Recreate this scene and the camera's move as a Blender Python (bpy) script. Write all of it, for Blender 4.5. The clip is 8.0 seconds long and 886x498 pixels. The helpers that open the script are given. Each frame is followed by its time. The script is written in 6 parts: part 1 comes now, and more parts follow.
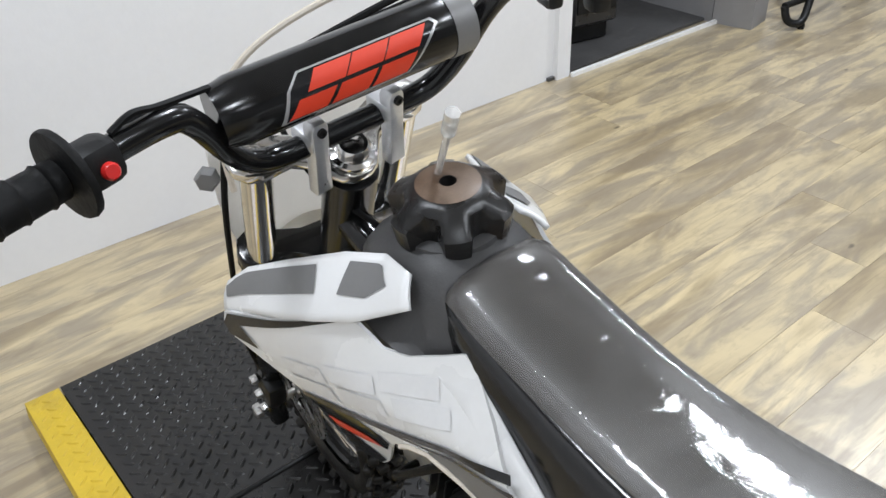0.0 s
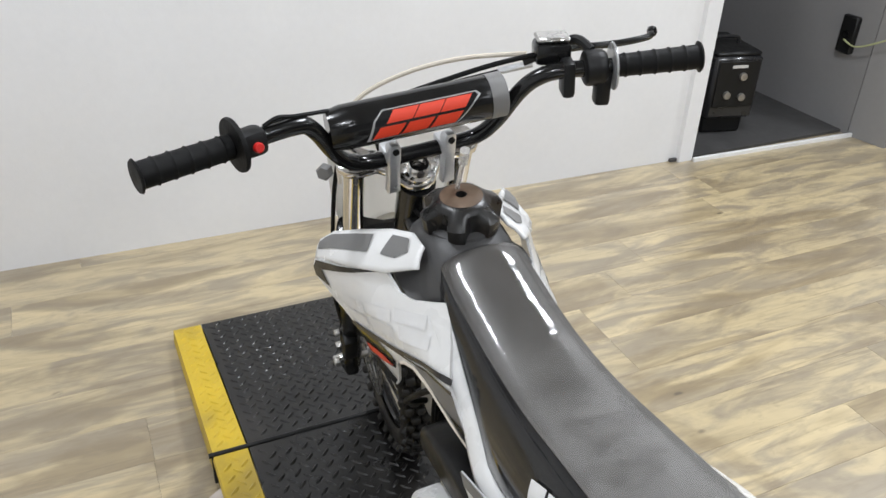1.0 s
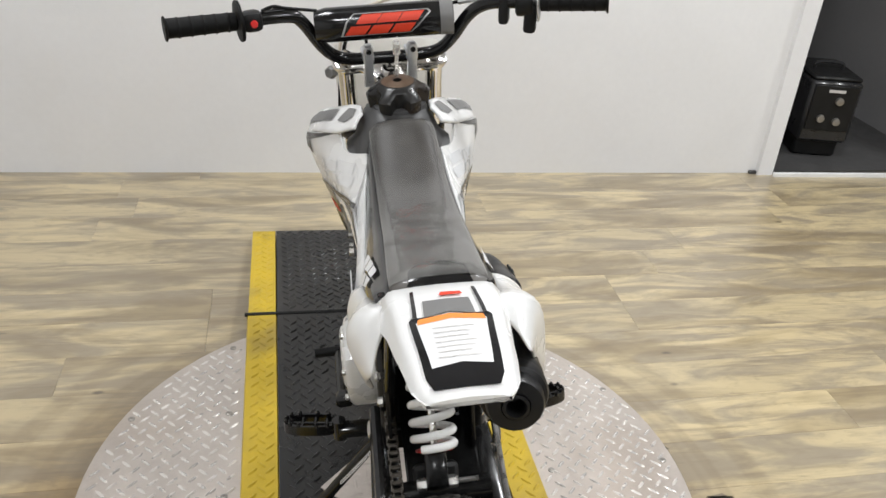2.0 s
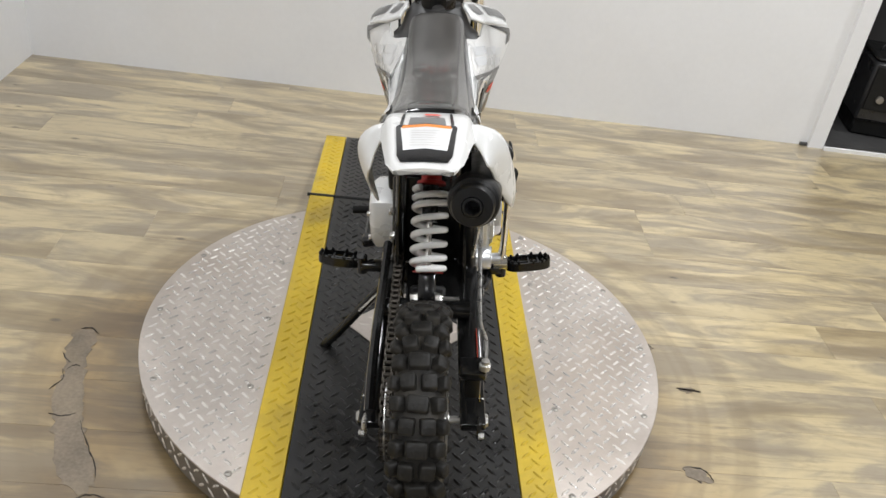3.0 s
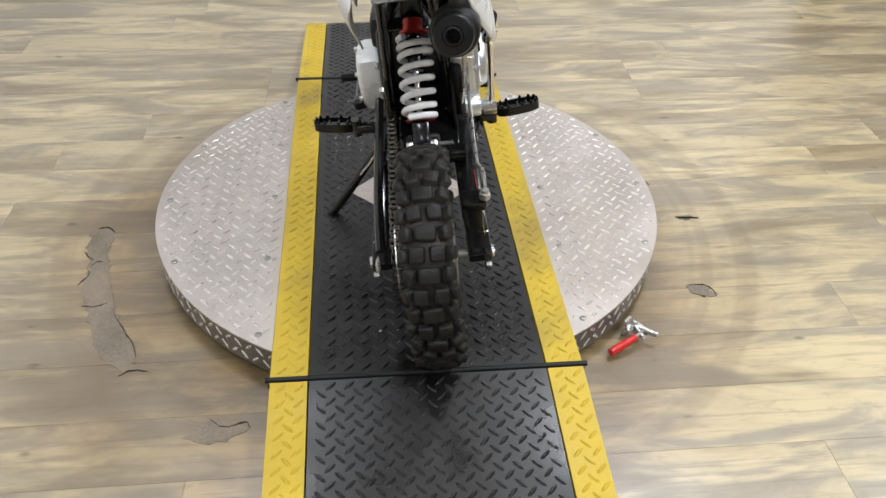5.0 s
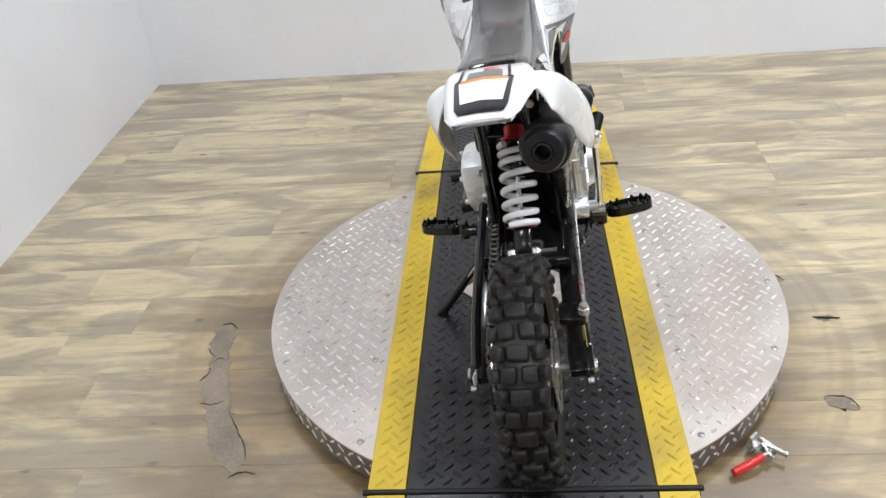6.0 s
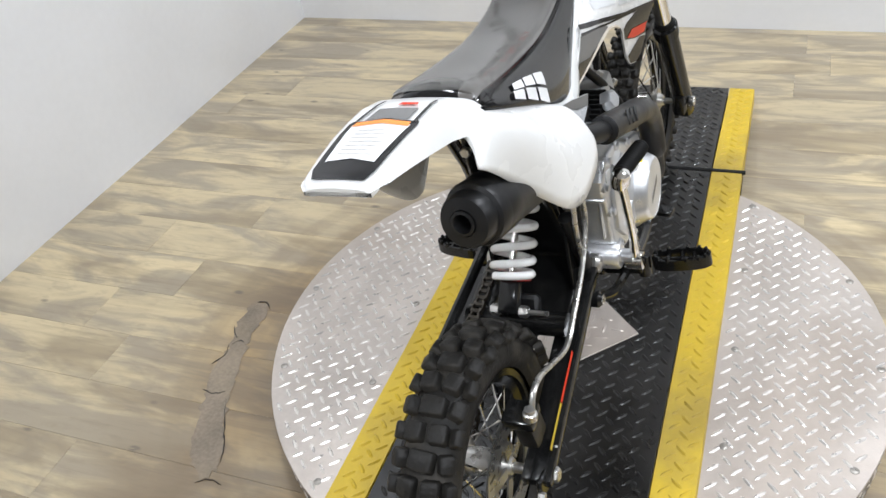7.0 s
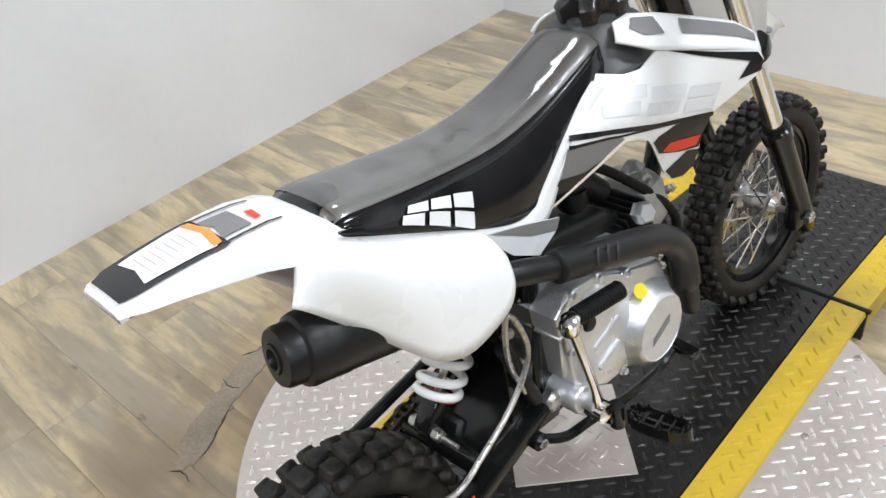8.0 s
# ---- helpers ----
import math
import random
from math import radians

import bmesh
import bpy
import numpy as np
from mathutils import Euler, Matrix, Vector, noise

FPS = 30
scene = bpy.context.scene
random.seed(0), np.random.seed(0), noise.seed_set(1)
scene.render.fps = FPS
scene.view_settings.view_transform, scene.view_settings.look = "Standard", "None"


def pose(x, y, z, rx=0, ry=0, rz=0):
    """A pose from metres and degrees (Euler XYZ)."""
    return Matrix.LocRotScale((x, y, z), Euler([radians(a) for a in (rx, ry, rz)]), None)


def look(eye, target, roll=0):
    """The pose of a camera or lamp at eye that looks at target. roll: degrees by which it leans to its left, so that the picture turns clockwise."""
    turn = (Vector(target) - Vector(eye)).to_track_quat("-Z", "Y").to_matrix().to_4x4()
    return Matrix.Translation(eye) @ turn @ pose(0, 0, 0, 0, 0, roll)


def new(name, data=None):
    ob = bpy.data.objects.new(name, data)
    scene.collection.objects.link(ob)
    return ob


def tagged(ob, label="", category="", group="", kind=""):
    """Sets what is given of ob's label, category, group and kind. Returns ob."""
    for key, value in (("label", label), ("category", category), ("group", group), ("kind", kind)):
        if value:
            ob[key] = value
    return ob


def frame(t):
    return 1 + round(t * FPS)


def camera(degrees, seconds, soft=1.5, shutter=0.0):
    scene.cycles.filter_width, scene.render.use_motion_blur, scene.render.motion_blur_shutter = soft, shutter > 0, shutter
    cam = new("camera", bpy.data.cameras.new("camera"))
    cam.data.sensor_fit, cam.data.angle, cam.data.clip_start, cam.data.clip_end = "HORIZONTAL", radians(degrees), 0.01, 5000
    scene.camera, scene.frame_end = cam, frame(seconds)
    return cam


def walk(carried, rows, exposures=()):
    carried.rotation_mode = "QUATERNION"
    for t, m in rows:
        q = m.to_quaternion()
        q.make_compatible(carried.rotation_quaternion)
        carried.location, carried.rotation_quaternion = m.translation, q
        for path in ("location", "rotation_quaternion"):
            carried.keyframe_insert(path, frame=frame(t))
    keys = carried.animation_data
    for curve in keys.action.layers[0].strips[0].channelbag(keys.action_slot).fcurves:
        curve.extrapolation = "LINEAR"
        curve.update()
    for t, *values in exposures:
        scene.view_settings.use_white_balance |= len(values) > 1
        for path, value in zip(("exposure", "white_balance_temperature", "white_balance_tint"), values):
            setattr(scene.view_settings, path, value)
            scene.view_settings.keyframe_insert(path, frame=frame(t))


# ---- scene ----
cam = camera(56.6, 8.0)
PATH = [
    (0, (-0.374, -0.349, 1.234), (0.639, 0.957, 0.108), -2.8),
    (0.2, (-0.398, -0.408, 1.241), (0.489, 0.961, 0.084), -2.7),
    (0.3, (-0.401, -0.433, 1.25), (0.553, 0.945, 0.159), 0.3),
    (0.5, (-0.427, -0.514, 1.296), (0.52, 0.857, 0.19), 0.9),
    (1, (-0.432, -0.713, 1.367), (0.317, 0.838, 0.352), 2.3),
    (1.5, (-0.304, -0.955, 1.345), (0.181, 0.71, 0.349), 5.6),
    (1.7, (-0.262, -1.053, 1.337), (0.189, 0.631, 0.358), 5.0),
    (2.8, (-0.119, -1.552, 1.353), (0.055, 0.164, 0.341), 7.3),
    (3, (-0.106, -1.599, 1.334), (0.069, 0.091, 0.279), 8.4),
    (3.5, (-0.028, -1.672, 1.292), (0.014, -0.066, 0.102), 5.6),
    (4, (-0.053, -1.716, 1.244), (0.058, -0.212, -0.069), 5.7),
    (4.2, (-0.053, -1.722, 1.247), (0.083, -0.252, -0.102), 3.8),
    (5.3, (-0.116, -1.718, 1.287), (0.056, -0.135, 0.077), 0.8),
    (5.5, (-0.12, -1.716, 1.296), (-0.005, -0.123, 0.093), -1.8),
    (6, (-0.005, -1.641, 1.318), (-0.185, 0.017, 0.214), -5.8),
    (6.2, (0.093, -1.592, 1.318), (-0.281, -0.013, 0.149), -6.4),
    (6.5, (0.228, -1.48, 1.308), (-0.198, 0.082, 0.134), -4.2),
    (7, (0.34, -1.223, 1.282), (-0.352, 0.216, 0.079), -9.4),
    (7.5, (0.447, -1.009, 1.311), (-0.419, 0.353, 0.131), -12.0),
    (7.8, (0.569, -0.895, 1.312), (-0.475, 0.34, 0.135), -7.2),
    (8, (0.604, -0.815, 1.308), (-0.563, 0.279, 0.107), -7.8),
]
walk(cam, [(t, look(eye, target, roll)) for t, eye, target, roll in PATH],
     [(0, -0.06, 6050, 10), (1.0, -0.05, 6200, 10), (1.5, -0.10, 6450, 10), (3.0, -0.17, 6450, 10), (3.5, -0.16, 6450, 10), (5.5, 0.0, 6150, 10), (6.5, 0.05, 6100, 10), (7.5, 0.04, 6150, 10), (8.0, 0.0, 6150, 10)])

# ---- world and light ----
world = bpy.data.worlds.new("room_world")
world.use_nodes = True
world.node_tree.nodes["Background"].inputs[0].default_value = (0.9, 0.92, 1.0, 1)
world.node_tree.nodes["Background"].inputs[1].default_value = 0.15
scene.world = world
scene.view_settings.exposure = 0.0
CEIL = 2.75
LAMPS = [(-0.75, 0.55, 22), (1.15, 0.55, 38), (3.2, 0.55, 44), (-0.75, -1.6, 20), (1.15, -1.6, 35), (3.2, -1.6, 36), (-0.75, -3.6, 15), (1.15, -3.6, 20)]


# ---- materials ----
def material(name, colour, rough=0.5, metal=0.0, vary=0.12, scale=14.0, bump=0.0, bump_scale=300.0, coat=0.0, rough_vary=0.08, stain=None, stain_amount=0.0, shine=0.5):
    """A node material: base colour broken up at two scales, fine relief, uneven gloss, and stains."""
    m = bpy.data.materials.new(name)
    m.use_nodes = True
    n, k = m.node_tree.nodes, m.node_tree.links
    b = n["Principled BSDF"]
    where = n.new("ShaderNodeTexCoord")
    big = n.new("ShaderNodeTexNoise")
    big.inputs["Scale"].default_value, big.inputs["Detail"].default_value = scale, 5
    fine = n.new("ShaderNodeTexNoise")
    fine.inputs["Scale"].default_value, fine.inputs["Detail"].default_value = scale * 14, 3
    k.new(where.outputs["Object"], big.inputs["Vector"]), k.new(where.outputs["Object"], fine.inputs["Vector"])
    mix = n.new("ShaderNodeMix")
    mix.inputs[0].default_value = 0.35
    k.new(big.outputs["Fac"], mix.inputs[2]), k.new(fine.outputs["Fac"], mix.inputs[3])
    ramp = n.new("ShaderNodeMapRange")
    ramp.inputs[1].default_value, ramp.inputs[2].default_value = 0.3, 0.7
    ramp.inputs[3].default_value, ramp.inputs[4].default_value = 1 - vary, 1 + vary
    k.new(mix.outputs[0], ramp.inputs[0])
    tint = n.new("ShaderNodeVectorMath")
    tint.operation = "SCALE"
    tint.inputs[0].default_value = colour
    k.new(ramp.outputs[0], tint.inputs[3])
    out = tint.outputs[0]
    if stain:
        spots = n.new("ShaderNodeTexNoise")
        spots.inputs["Scale"].default_value, spots.inputs["Detail"].default_value = scale * 0.45, 8
        k.new(where.outputs["Object"], spots.inputs["Vector"])
        cut = n.new("ShaderNodeMapRange")
        cut.inputs[1].default_value, cut.inputs[2].default_value, cut.inputs[4].default_value = 0.52, 0.68, stain_amount
        k.new(spots.outputs["Fac"], cut.inputs[0])
        over = n.new("ShaderNodeMix")
        over.data_type = "RGBA"
        over.inputs[7].default_value = (*stain, 1)
        k.new(cut.outputs[0], over.inputs[0]), k.new(out, over.inputs[6])
        out = over.outputs[2]
    k.new(out, b.inputs["Base Color"])
    gloss = n.new("ShaderNodeMapRange")
    gloss.inputs[1].default_value, gloss.inputs[2].default_value = 0.3, 0.7
    gloss.inputs[3].default_value, gloss.inputs[4].default_value = max(0.02, rough - rough_vary), min(1, rough + rough_vary)
    k.new(big.outputs["Fac"], gloss.inputs[0]), k.new(gloss.outputs[0], b.inputs["Roughness"])
    b.inputs["Metallic"].default_value = metal
    b.inputs["Coat Weight"].default_value = coat
    b.inputs["Specular IOR Level"].default_value = shine
    b.inputs["Coat Roughness"].default_value = 0.08
    if bump:
        grit = n.new("ShaderNodeTexNoise")
        grit.inputs["Scale"].default_value, grit.inputs["Detail"].default_value = bump_scale, 4
        k.new(where.outputs["Object"], grit.inputs["Vector"])
        relief = n.new("ShaderNodeBump")
        relief.inputs["Strength"].default_value, relief.inputs["Distance"].default_value = bump, 0.002
        k.new(grit.outputs["Fac"], relief.inputs["Height"]), k.new(relief.outputs[0], b.inputs["Normal"]), k.new(relief.outputs[0], b.inputs["Coat Normal"])
    return m


def wood_floor():
    """Printed oak planks: yellow-tan and grey-brown blotches, dark streaks and short knots along x, shifted on each
    plank by its own random number, with smudged arcs and a brown, shade-tinted ring round the turntable.
    """
    m = bpy.data.materials.new("oak_plank")
    m.use_nodes = True
    n, k = m.node_tree.nodes, m.node_tree.links
    b = n["Principled BSDF"]
    geo, info = n.new("ShaderNodeNewGeometry"), n.new("ShaderNodeObjectInfo")
    shift = n.new("ShaderNodeVectorMath")
    shift.operation = "SCALE"
    shift.inputs[0].default_value = (37.0, 19.0, 7.0)
    k.new(info.outputs["Random"], shift.inputs[3])
    moved = n.new("ShaderNodeVectorMath")
    k.new(geo.outputs["Position"], moved.inputs[0]), k.new(shift.outputs[0], moved.inputs[1])

    def stretch(sx, sy):
        scaled = n.new("ShaderNodeVectorMath")
        scaled.operation = "MULTIPLY"
        scaled.inputs[1].default_value = (sx, sy, 1)
        k.new(moved.outputs[0], scaled.inputs[0])
        return scaled.outputs[0]

    def noise(where, detail, rough, warp=0.0):
        t = n.new("ShaderNodeTexNoise")
        t.inputs["Scale"].default_value, t.inputs["Detail"].default_value, t.inputs["Roughness"].default_value, t.inputs["Distortion"].default_value = 1, detail, rough, warp
        k.new(where, t.inputs["Vector"])
        return t.outputs["Fac"]

    def span(value, a, b_, lo, hi, smooth=True):
        r = n.new("ShaderNodeMapRange")
        r.interpolation_type = "SMOOTHSTEP" if smooth else "LINEAR"
        r.inputs[1].default_value, r.inputs[2].default_value, r.inputs[3].default_value, r.inputs[4].default_value = a, b_, lo, hi
        k.new(value, r.inputs[0])
        return r.outputs[0]

    def blend(fac, a, c):
        x = n.new("ShaderNodeMix")
        x.data_type = "RGBA"
        k.new(fac, x.inputs[0])
        if isinstance(a, tuple):
            x.inputs[6].default_value = (*a, 1)
        else:
            k.new(a, x.inputs[6])
        x.inputs[7].default_value = (*c, 1)
        return x.outputs[2]

    def times(a, c):
        x = n.new("ShaderNodeMath")
        x.operation = "MULTIPLY"
        k.new(a, x.inputs[0]), k.new(c, x.inputs[1])
        return x.outputs[0]

    blotch = noise(stretch(2.9, 12), 5, 0.58, 0.8)
    broad = noise(stretch(1.5, 6.5), 4, 0.6, 0.7)
    mottle = noise(stretch(16, 42), 4, 0.6, 0.4)
    grain = noise(stretch(6, 60), 5, 0.65, 0.6)
    streak = noise(stretch(2.2, 62), 5, 0.62, 0.7)
    colour = blend(span(blotch, 0.39, 0.61, 0, 1), (0.610, 0.495, 0.285), (0.320, 0.265, 0.180))
    colour = blend(span(broad, 0.46, 0.66, 0, 0.72), colour, (0.205, 0.150, 0.078))
    colour = blend(span(streak, 0.53, 0.70, 0, 0.40), colour, (0.160, 0.120, 0.072))
    colour = blend(span(mottle, 0.52, 0.70, 0, 0.30), colour, (0.20, 0.155, 0.095))
    colour = blend(span(grain, 0.50, 0.75, 0, 0.22), colour, (0.15, 0.115, 0.072))
    colour = blend(span(info.outputs["Random"], 0.0, 1.0, 0.0, 0.30, False), colour, (0.235, 0.195, 0.135))
    # brown wear deepened by shade put into the colour, and faint arcs round the table
    apart = n.new("ShaderNodeVectorMath")
    apart.operation = "LENGTH"
    k.new(geo.outputs["Position"], apart.inputs[0])
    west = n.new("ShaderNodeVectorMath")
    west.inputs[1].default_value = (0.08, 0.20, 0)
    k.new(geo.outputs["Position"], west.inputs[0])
    ring_dist = n.new("ShaderNodeVectorMath")
    ring_dist.operation = "LENGTH"
    k.new(west.outputs[0], ring_dist.inputs[0])
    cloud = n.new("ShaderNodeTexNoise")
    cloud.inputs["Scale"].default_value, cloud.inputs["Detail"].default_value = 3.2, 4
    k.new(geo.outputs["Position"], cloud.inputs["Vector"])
    smudge_shade = times(span(ring_dist.outputs["Value"], 0.62, 0.98, 0.95, 0.0), span(cloud.outputs["Fac"], 0.30, 0.62, 0.40, 1.0))
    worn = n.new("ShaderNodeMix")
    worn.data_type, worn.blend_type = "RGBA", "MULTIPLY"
    k.new(smudge_shade, worn.inputs[0]), k.new(colour, worn.inputs[6])
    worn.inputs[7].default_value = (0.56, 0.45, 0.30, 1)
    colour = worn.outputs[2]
    rub = n.new("ShaderNodeTexNoise")
    rub.noise_dimensions = "1D"
    rub.inputs["Scale"].default_value, rub.inputs["Detail"].default_value = 9, 3
    k.new(apart.outputs["Value"], rub.inputs["W"])
    arcs = times(span(rub.outputs["Fac"], 0.50, 0.66, 0, 0.30), span(apart.outputs["Value"], 0.80, 1.15, 1.0, 0.0))
    colour = blend(arcs, colour, (0.16, 0.112, 0.055))
    # short dark knots and nicks
    knots = n.new("ShaderNodeTexVoronoi")
    knots.inputs["Scale"].default_value, knots.inputs["Randomness"].default_value = 1.0, 1.0
    k.new(stretch(4.2, 8.5), knots.inputs["Vector"])
    colour = blend(times(span(knots.outputs["Distance"], 0.03, 0.085, 0.75, 0), span(grain, 0.40, 0.50, 0, 1)), colour, (0.055, 0.042, 0.03))
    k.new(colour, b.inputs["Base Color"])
    k.new(span(blotch, 0.3, 0.7, 0.28, 0.42), b.inputs["Roughness"])
    b.inputs["Coat Weight"].default_value, b.inputs["Coat Roughness"].default_value = 1.0, 0.36
    b.inputs["Specular IOR Level"].default_value = 0.6
    relief = n.new("ShaderNodeBump")
    relief.inputs["Strength"].default_value, relief.inputs["Distance"].default_value = 0.15, 0.001
    k.new(grain, relief.inputs["Height"]), k.new(relief.outputs[0], b.inputs["Normal"])
    return m


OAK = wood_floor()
WALL = material("wall_paint", (0.755, 0.755, 0.76), 0.55, vary=0.03, scale=3, bump=0.12, bump_scale=120, stain=(0.62, 0.58, 0.54), stain_amount=0.12)
# Recess walls: the dimness in there is put into this darker grey.
SHADED_WALL = material("shaded_wall_grey", (0.25, 0.245, 0.245), 0.55, vary=0.05, scale=3, bump=0.1, bump_scale=120)
# Walls out of view, added in a dark grey to bounce less light.
FAR_WALL = material("unseen_wall_grey", (0.23, 0.23, 0.24), 0.6, vary=0.05, scale=3, bump=0.1, bump_scale=120)
# Skirt plate: stained, and darker than the top plate to carry its shade.
SHADED_SKIRT = material("dirty_shaded_plate", (0.21, 0.19, 0.165), 0.45, 0.5, vary=0.25, scale=9, bump=0.2, bump_scale=220, stain=(0.05, 0.042, 0.035), stain_amount=0.6)
# Ceiling out of view; mid grey keeps the fill light low.
CEILING = material("ceiling_grey", (0.42, 0.42, 0.43), 0.8, vary=0.04, scale=3, bump=0.2, bump_scale=60)
# Recess floor: grey taken down to near black to hold the shade.
SHADED_FLOOR = material("shaded_recess_floor", (0.060, 0.059, 0.058), 0.42, vary=0.15)
TREAD = material("tread_plate", (0.56, 0.505, 0.46), 0.40, 0.65, vary=0.10, scale=7, bump=0.15, bump_scale=220, rough_vary=0.1, stain=(0.31, 0.245, 0.19), stain_amount=0.42)
# Polished lugs, lighter than the plate so the colour carries their glints.
TREAD_LUG = material("polished_glint_lug", (0.75, 0.715, 0.675), 0.28, 0.5, vary=0.1, scale=30, rough_vary=0.1)
RUBBER = material("black_rubber", (0.0055, 0.0050, 0.0045), 0.32, shine=0.52, vary=0.30, scale=9, bump=0.15, bump_scale=260, rough_vary=0.10, stain=(0.024, 0.021, 0.018), stain_amount=0.5)
YELLOW = material("yellow_border", (0.60, 0.42, 0.025), 0.5, vary=0.10, scale=11, bump=0.2, bump_scale=260, stain=(0.26, 0.19, 0.05), stain_amount=0.6)
PLANK_BASE = material("plank_backing", (0.06, 0.045, 0.028), 0.8)
EDGE_BLACK = material("black_edge", (0.02, 0.02, 0.02), 0.6)
SCREW = material("dull_screw", (0.36, 0.34, 0.31), 0.4, 0.8, vary=0.2, scale=90)
GOUGE = material("torn_floor_backing", (0.205, 0.165, 0.120), 0.5, vary=0.4, scale=10, bump=0.4, bump_scale=120, stain=(0.28, 0.225, 0.145), stain_amount=0.7)
GOUGE_EDGE = material("torn_floor_edge", (0.035, 0.03, 0.028), 0.8)
WHITE = material("white_plastic", (0.76, 0.76, 0.75), 0.28, vary=0.025, scale=10, coat=0.2)
CREAM = material("cut_plastic_edge", (0.62, 0.56, 0.47), 0.45)
VINYL = material("seat_vinyl", (0.072, 0.065, 0.058), 0.45, vary=0.14, scale=16, bump=0.12, bump_scale=24, coat=0.25, rough_vary=0.06, shine=0.8)
VINYL_SIDE = material("seat_side_vinyl", (0.008, 0.008, 0.0085), 0.15, shine=0.45, vary=0.2, scale=16, bump=0.08, bump_scale=90, coat=0.15)
TANK = material("grey_tank_plastic", (0.055, 0.054, 0.054), 0.5, vary=0.12, scale=25, bump=0.15, bump_scale=400)
INSET = material("grey_decal", (0.17, 0.168, 0.165), 0.42, vary=0.05)
LIGHT_DECAL = material("light_grey_decal", (0.65, 0.66, 0.67), 0.3, vary=0.05)
PALE_DECAL = material("pale_decal", (0.72, 0.72, 0.715), 0.26, vary=0.04)
BLACK_DECAL = material("black_decal", (0.009, 0.009, 0.010), 0.16, vary=0.1)
RED_DECAL = material("red_decal", (0.66, 0.045, 0.014), 0.45, vary=0.06)
ORANGE = material("orange_label", (0.85, 0.27, 0.05), 0.5, vary=0.05)
PAPER = material("label_white", (0.72, 0.72, 0.72), 0.4, vary=0.04)
PRINT = material("label_print", (0.50, 0.48, 0.46), 0.5)
SILVER_DECAL = material("silver_decal", (0.42, 0.42, 0.42), 0.3, 0.5)
BLACK = material("black_enamel", (0.007, 0.007, 0.007), 0.17, shine=0.38, vary=0.2, scale=30, coat=0.06)
SATIN = material("satin_black", (0.0094, 0.0094, 0.0094), 0.42, shine=0.26, vary=0.25, scale=30, bump=0.1, bump_scale=300)
FIN_BLACK = material("finned_barrel_black", (0.008, 0.008, 0.008), 0.6, shine=0.2, vary=0.3, scale=40)
MUFFLER = material("muffler_black", (0.0095, 0.0095, 0.010), 0.38, shine=0.3, vary=0.2, scale=20, rough_vary=0.1)
GRIP = material("grip_rubber", (0.0062, 0.0062, 0.0062), 0.55, shine=0.16, vary=0.2, scale=60, bump=0.2)
TYRE = material("tyre_rubber", (0.0125, 0.0115, 0.0100), 0.55, shine=0.3, vary=0.40, scale=26, bump=0.6, bump_scale=160, stain=(0.066, 0.058, 0.047), stain_amount=0.65)
ALLOY = material("cast_alloy", (0.73, 0.74, 0.76), 0.35, 0.78, vary=0.10, scale=18, bump=0.12, bump_scale=320, rough_vary=0.1)
# Alloy of the left cover; its white reflection is put into the base colour.
COVER = material("sheen_alloy", (0.70, 0.70, 0.69), 0.3, 0.15, vary=0.06, scale=18, bump=0.08, bump_scale=320)
DULL_ALLOY = material("dull_alloy", (0.36, 0.36, 0.35), 0.45, 0.6, vary=0.25, scale=30, bump=0.2, bump_scale=320, stain=(0.06, 0.055, 0.05), stain_amount=0.5)
CHROME = material("chrome", (0.80, 0.79, 0.77), 0.14, 1.0, vary=0.05, scale=30, rough_vary=0.04)
STEEL = material("zinc_steel", (0.50, 0.49, 0.47), 0.3, 0.9, vary=0.15, scale=60)
CHAIN = material("oily_chain", (0.045, 0.038, 0.030), 0.4, 0.7, vary=0.35, scale=120)
SPRING = material("white_spring", (0.84, 0.84, 0.83), 0.25, vary=0.03, coat=0.3)
RED_METAL = material("red_anodised", (0.40, 0.025, 0.02), 0.35, 0.4)
RED_RUBBER = material("red_dipped_grip", (0.62, 0.022, 0.018), 0.32, vary=0.08, scale=60, coat=0.3)
CAP_BLACK = material("cap_plastic", (0.012, 0.0115, 0.011), 0.30, shine=0.4, vary=0.3, scale=40, bump=0.15, bump_scale=200, stain=(0.05, 0.036, 0.026), stain_amount=0.5)
TAN = material("bronze_cap_face", (0.105, 0.070, 0.045), 0.42, 0.2, vary=0.35, scale=50)
CLEAR = material("clear_tube", (0.86, 0.85, 0.82), 0.22, vary=0.05)
CLEAR.node_tree.nodes["Principled BSDF"].inputs["Transmission Weight"].default_value = 0.75
YELLOW_DOT = material("yellow_sticker", (0.80, 0.66, 0.02), 0.4)
LAMP_BODY = material("lamp_white", (0.75, 0.75, 0.75), 0.5)
MACHINE = material("machine_black", (0.016, 0.016, 0.017), 0.3, vary=0.2, coat=0.2)
CABLE = material("pale_cable", (0.45, 0.47, 0.25), 0.5)

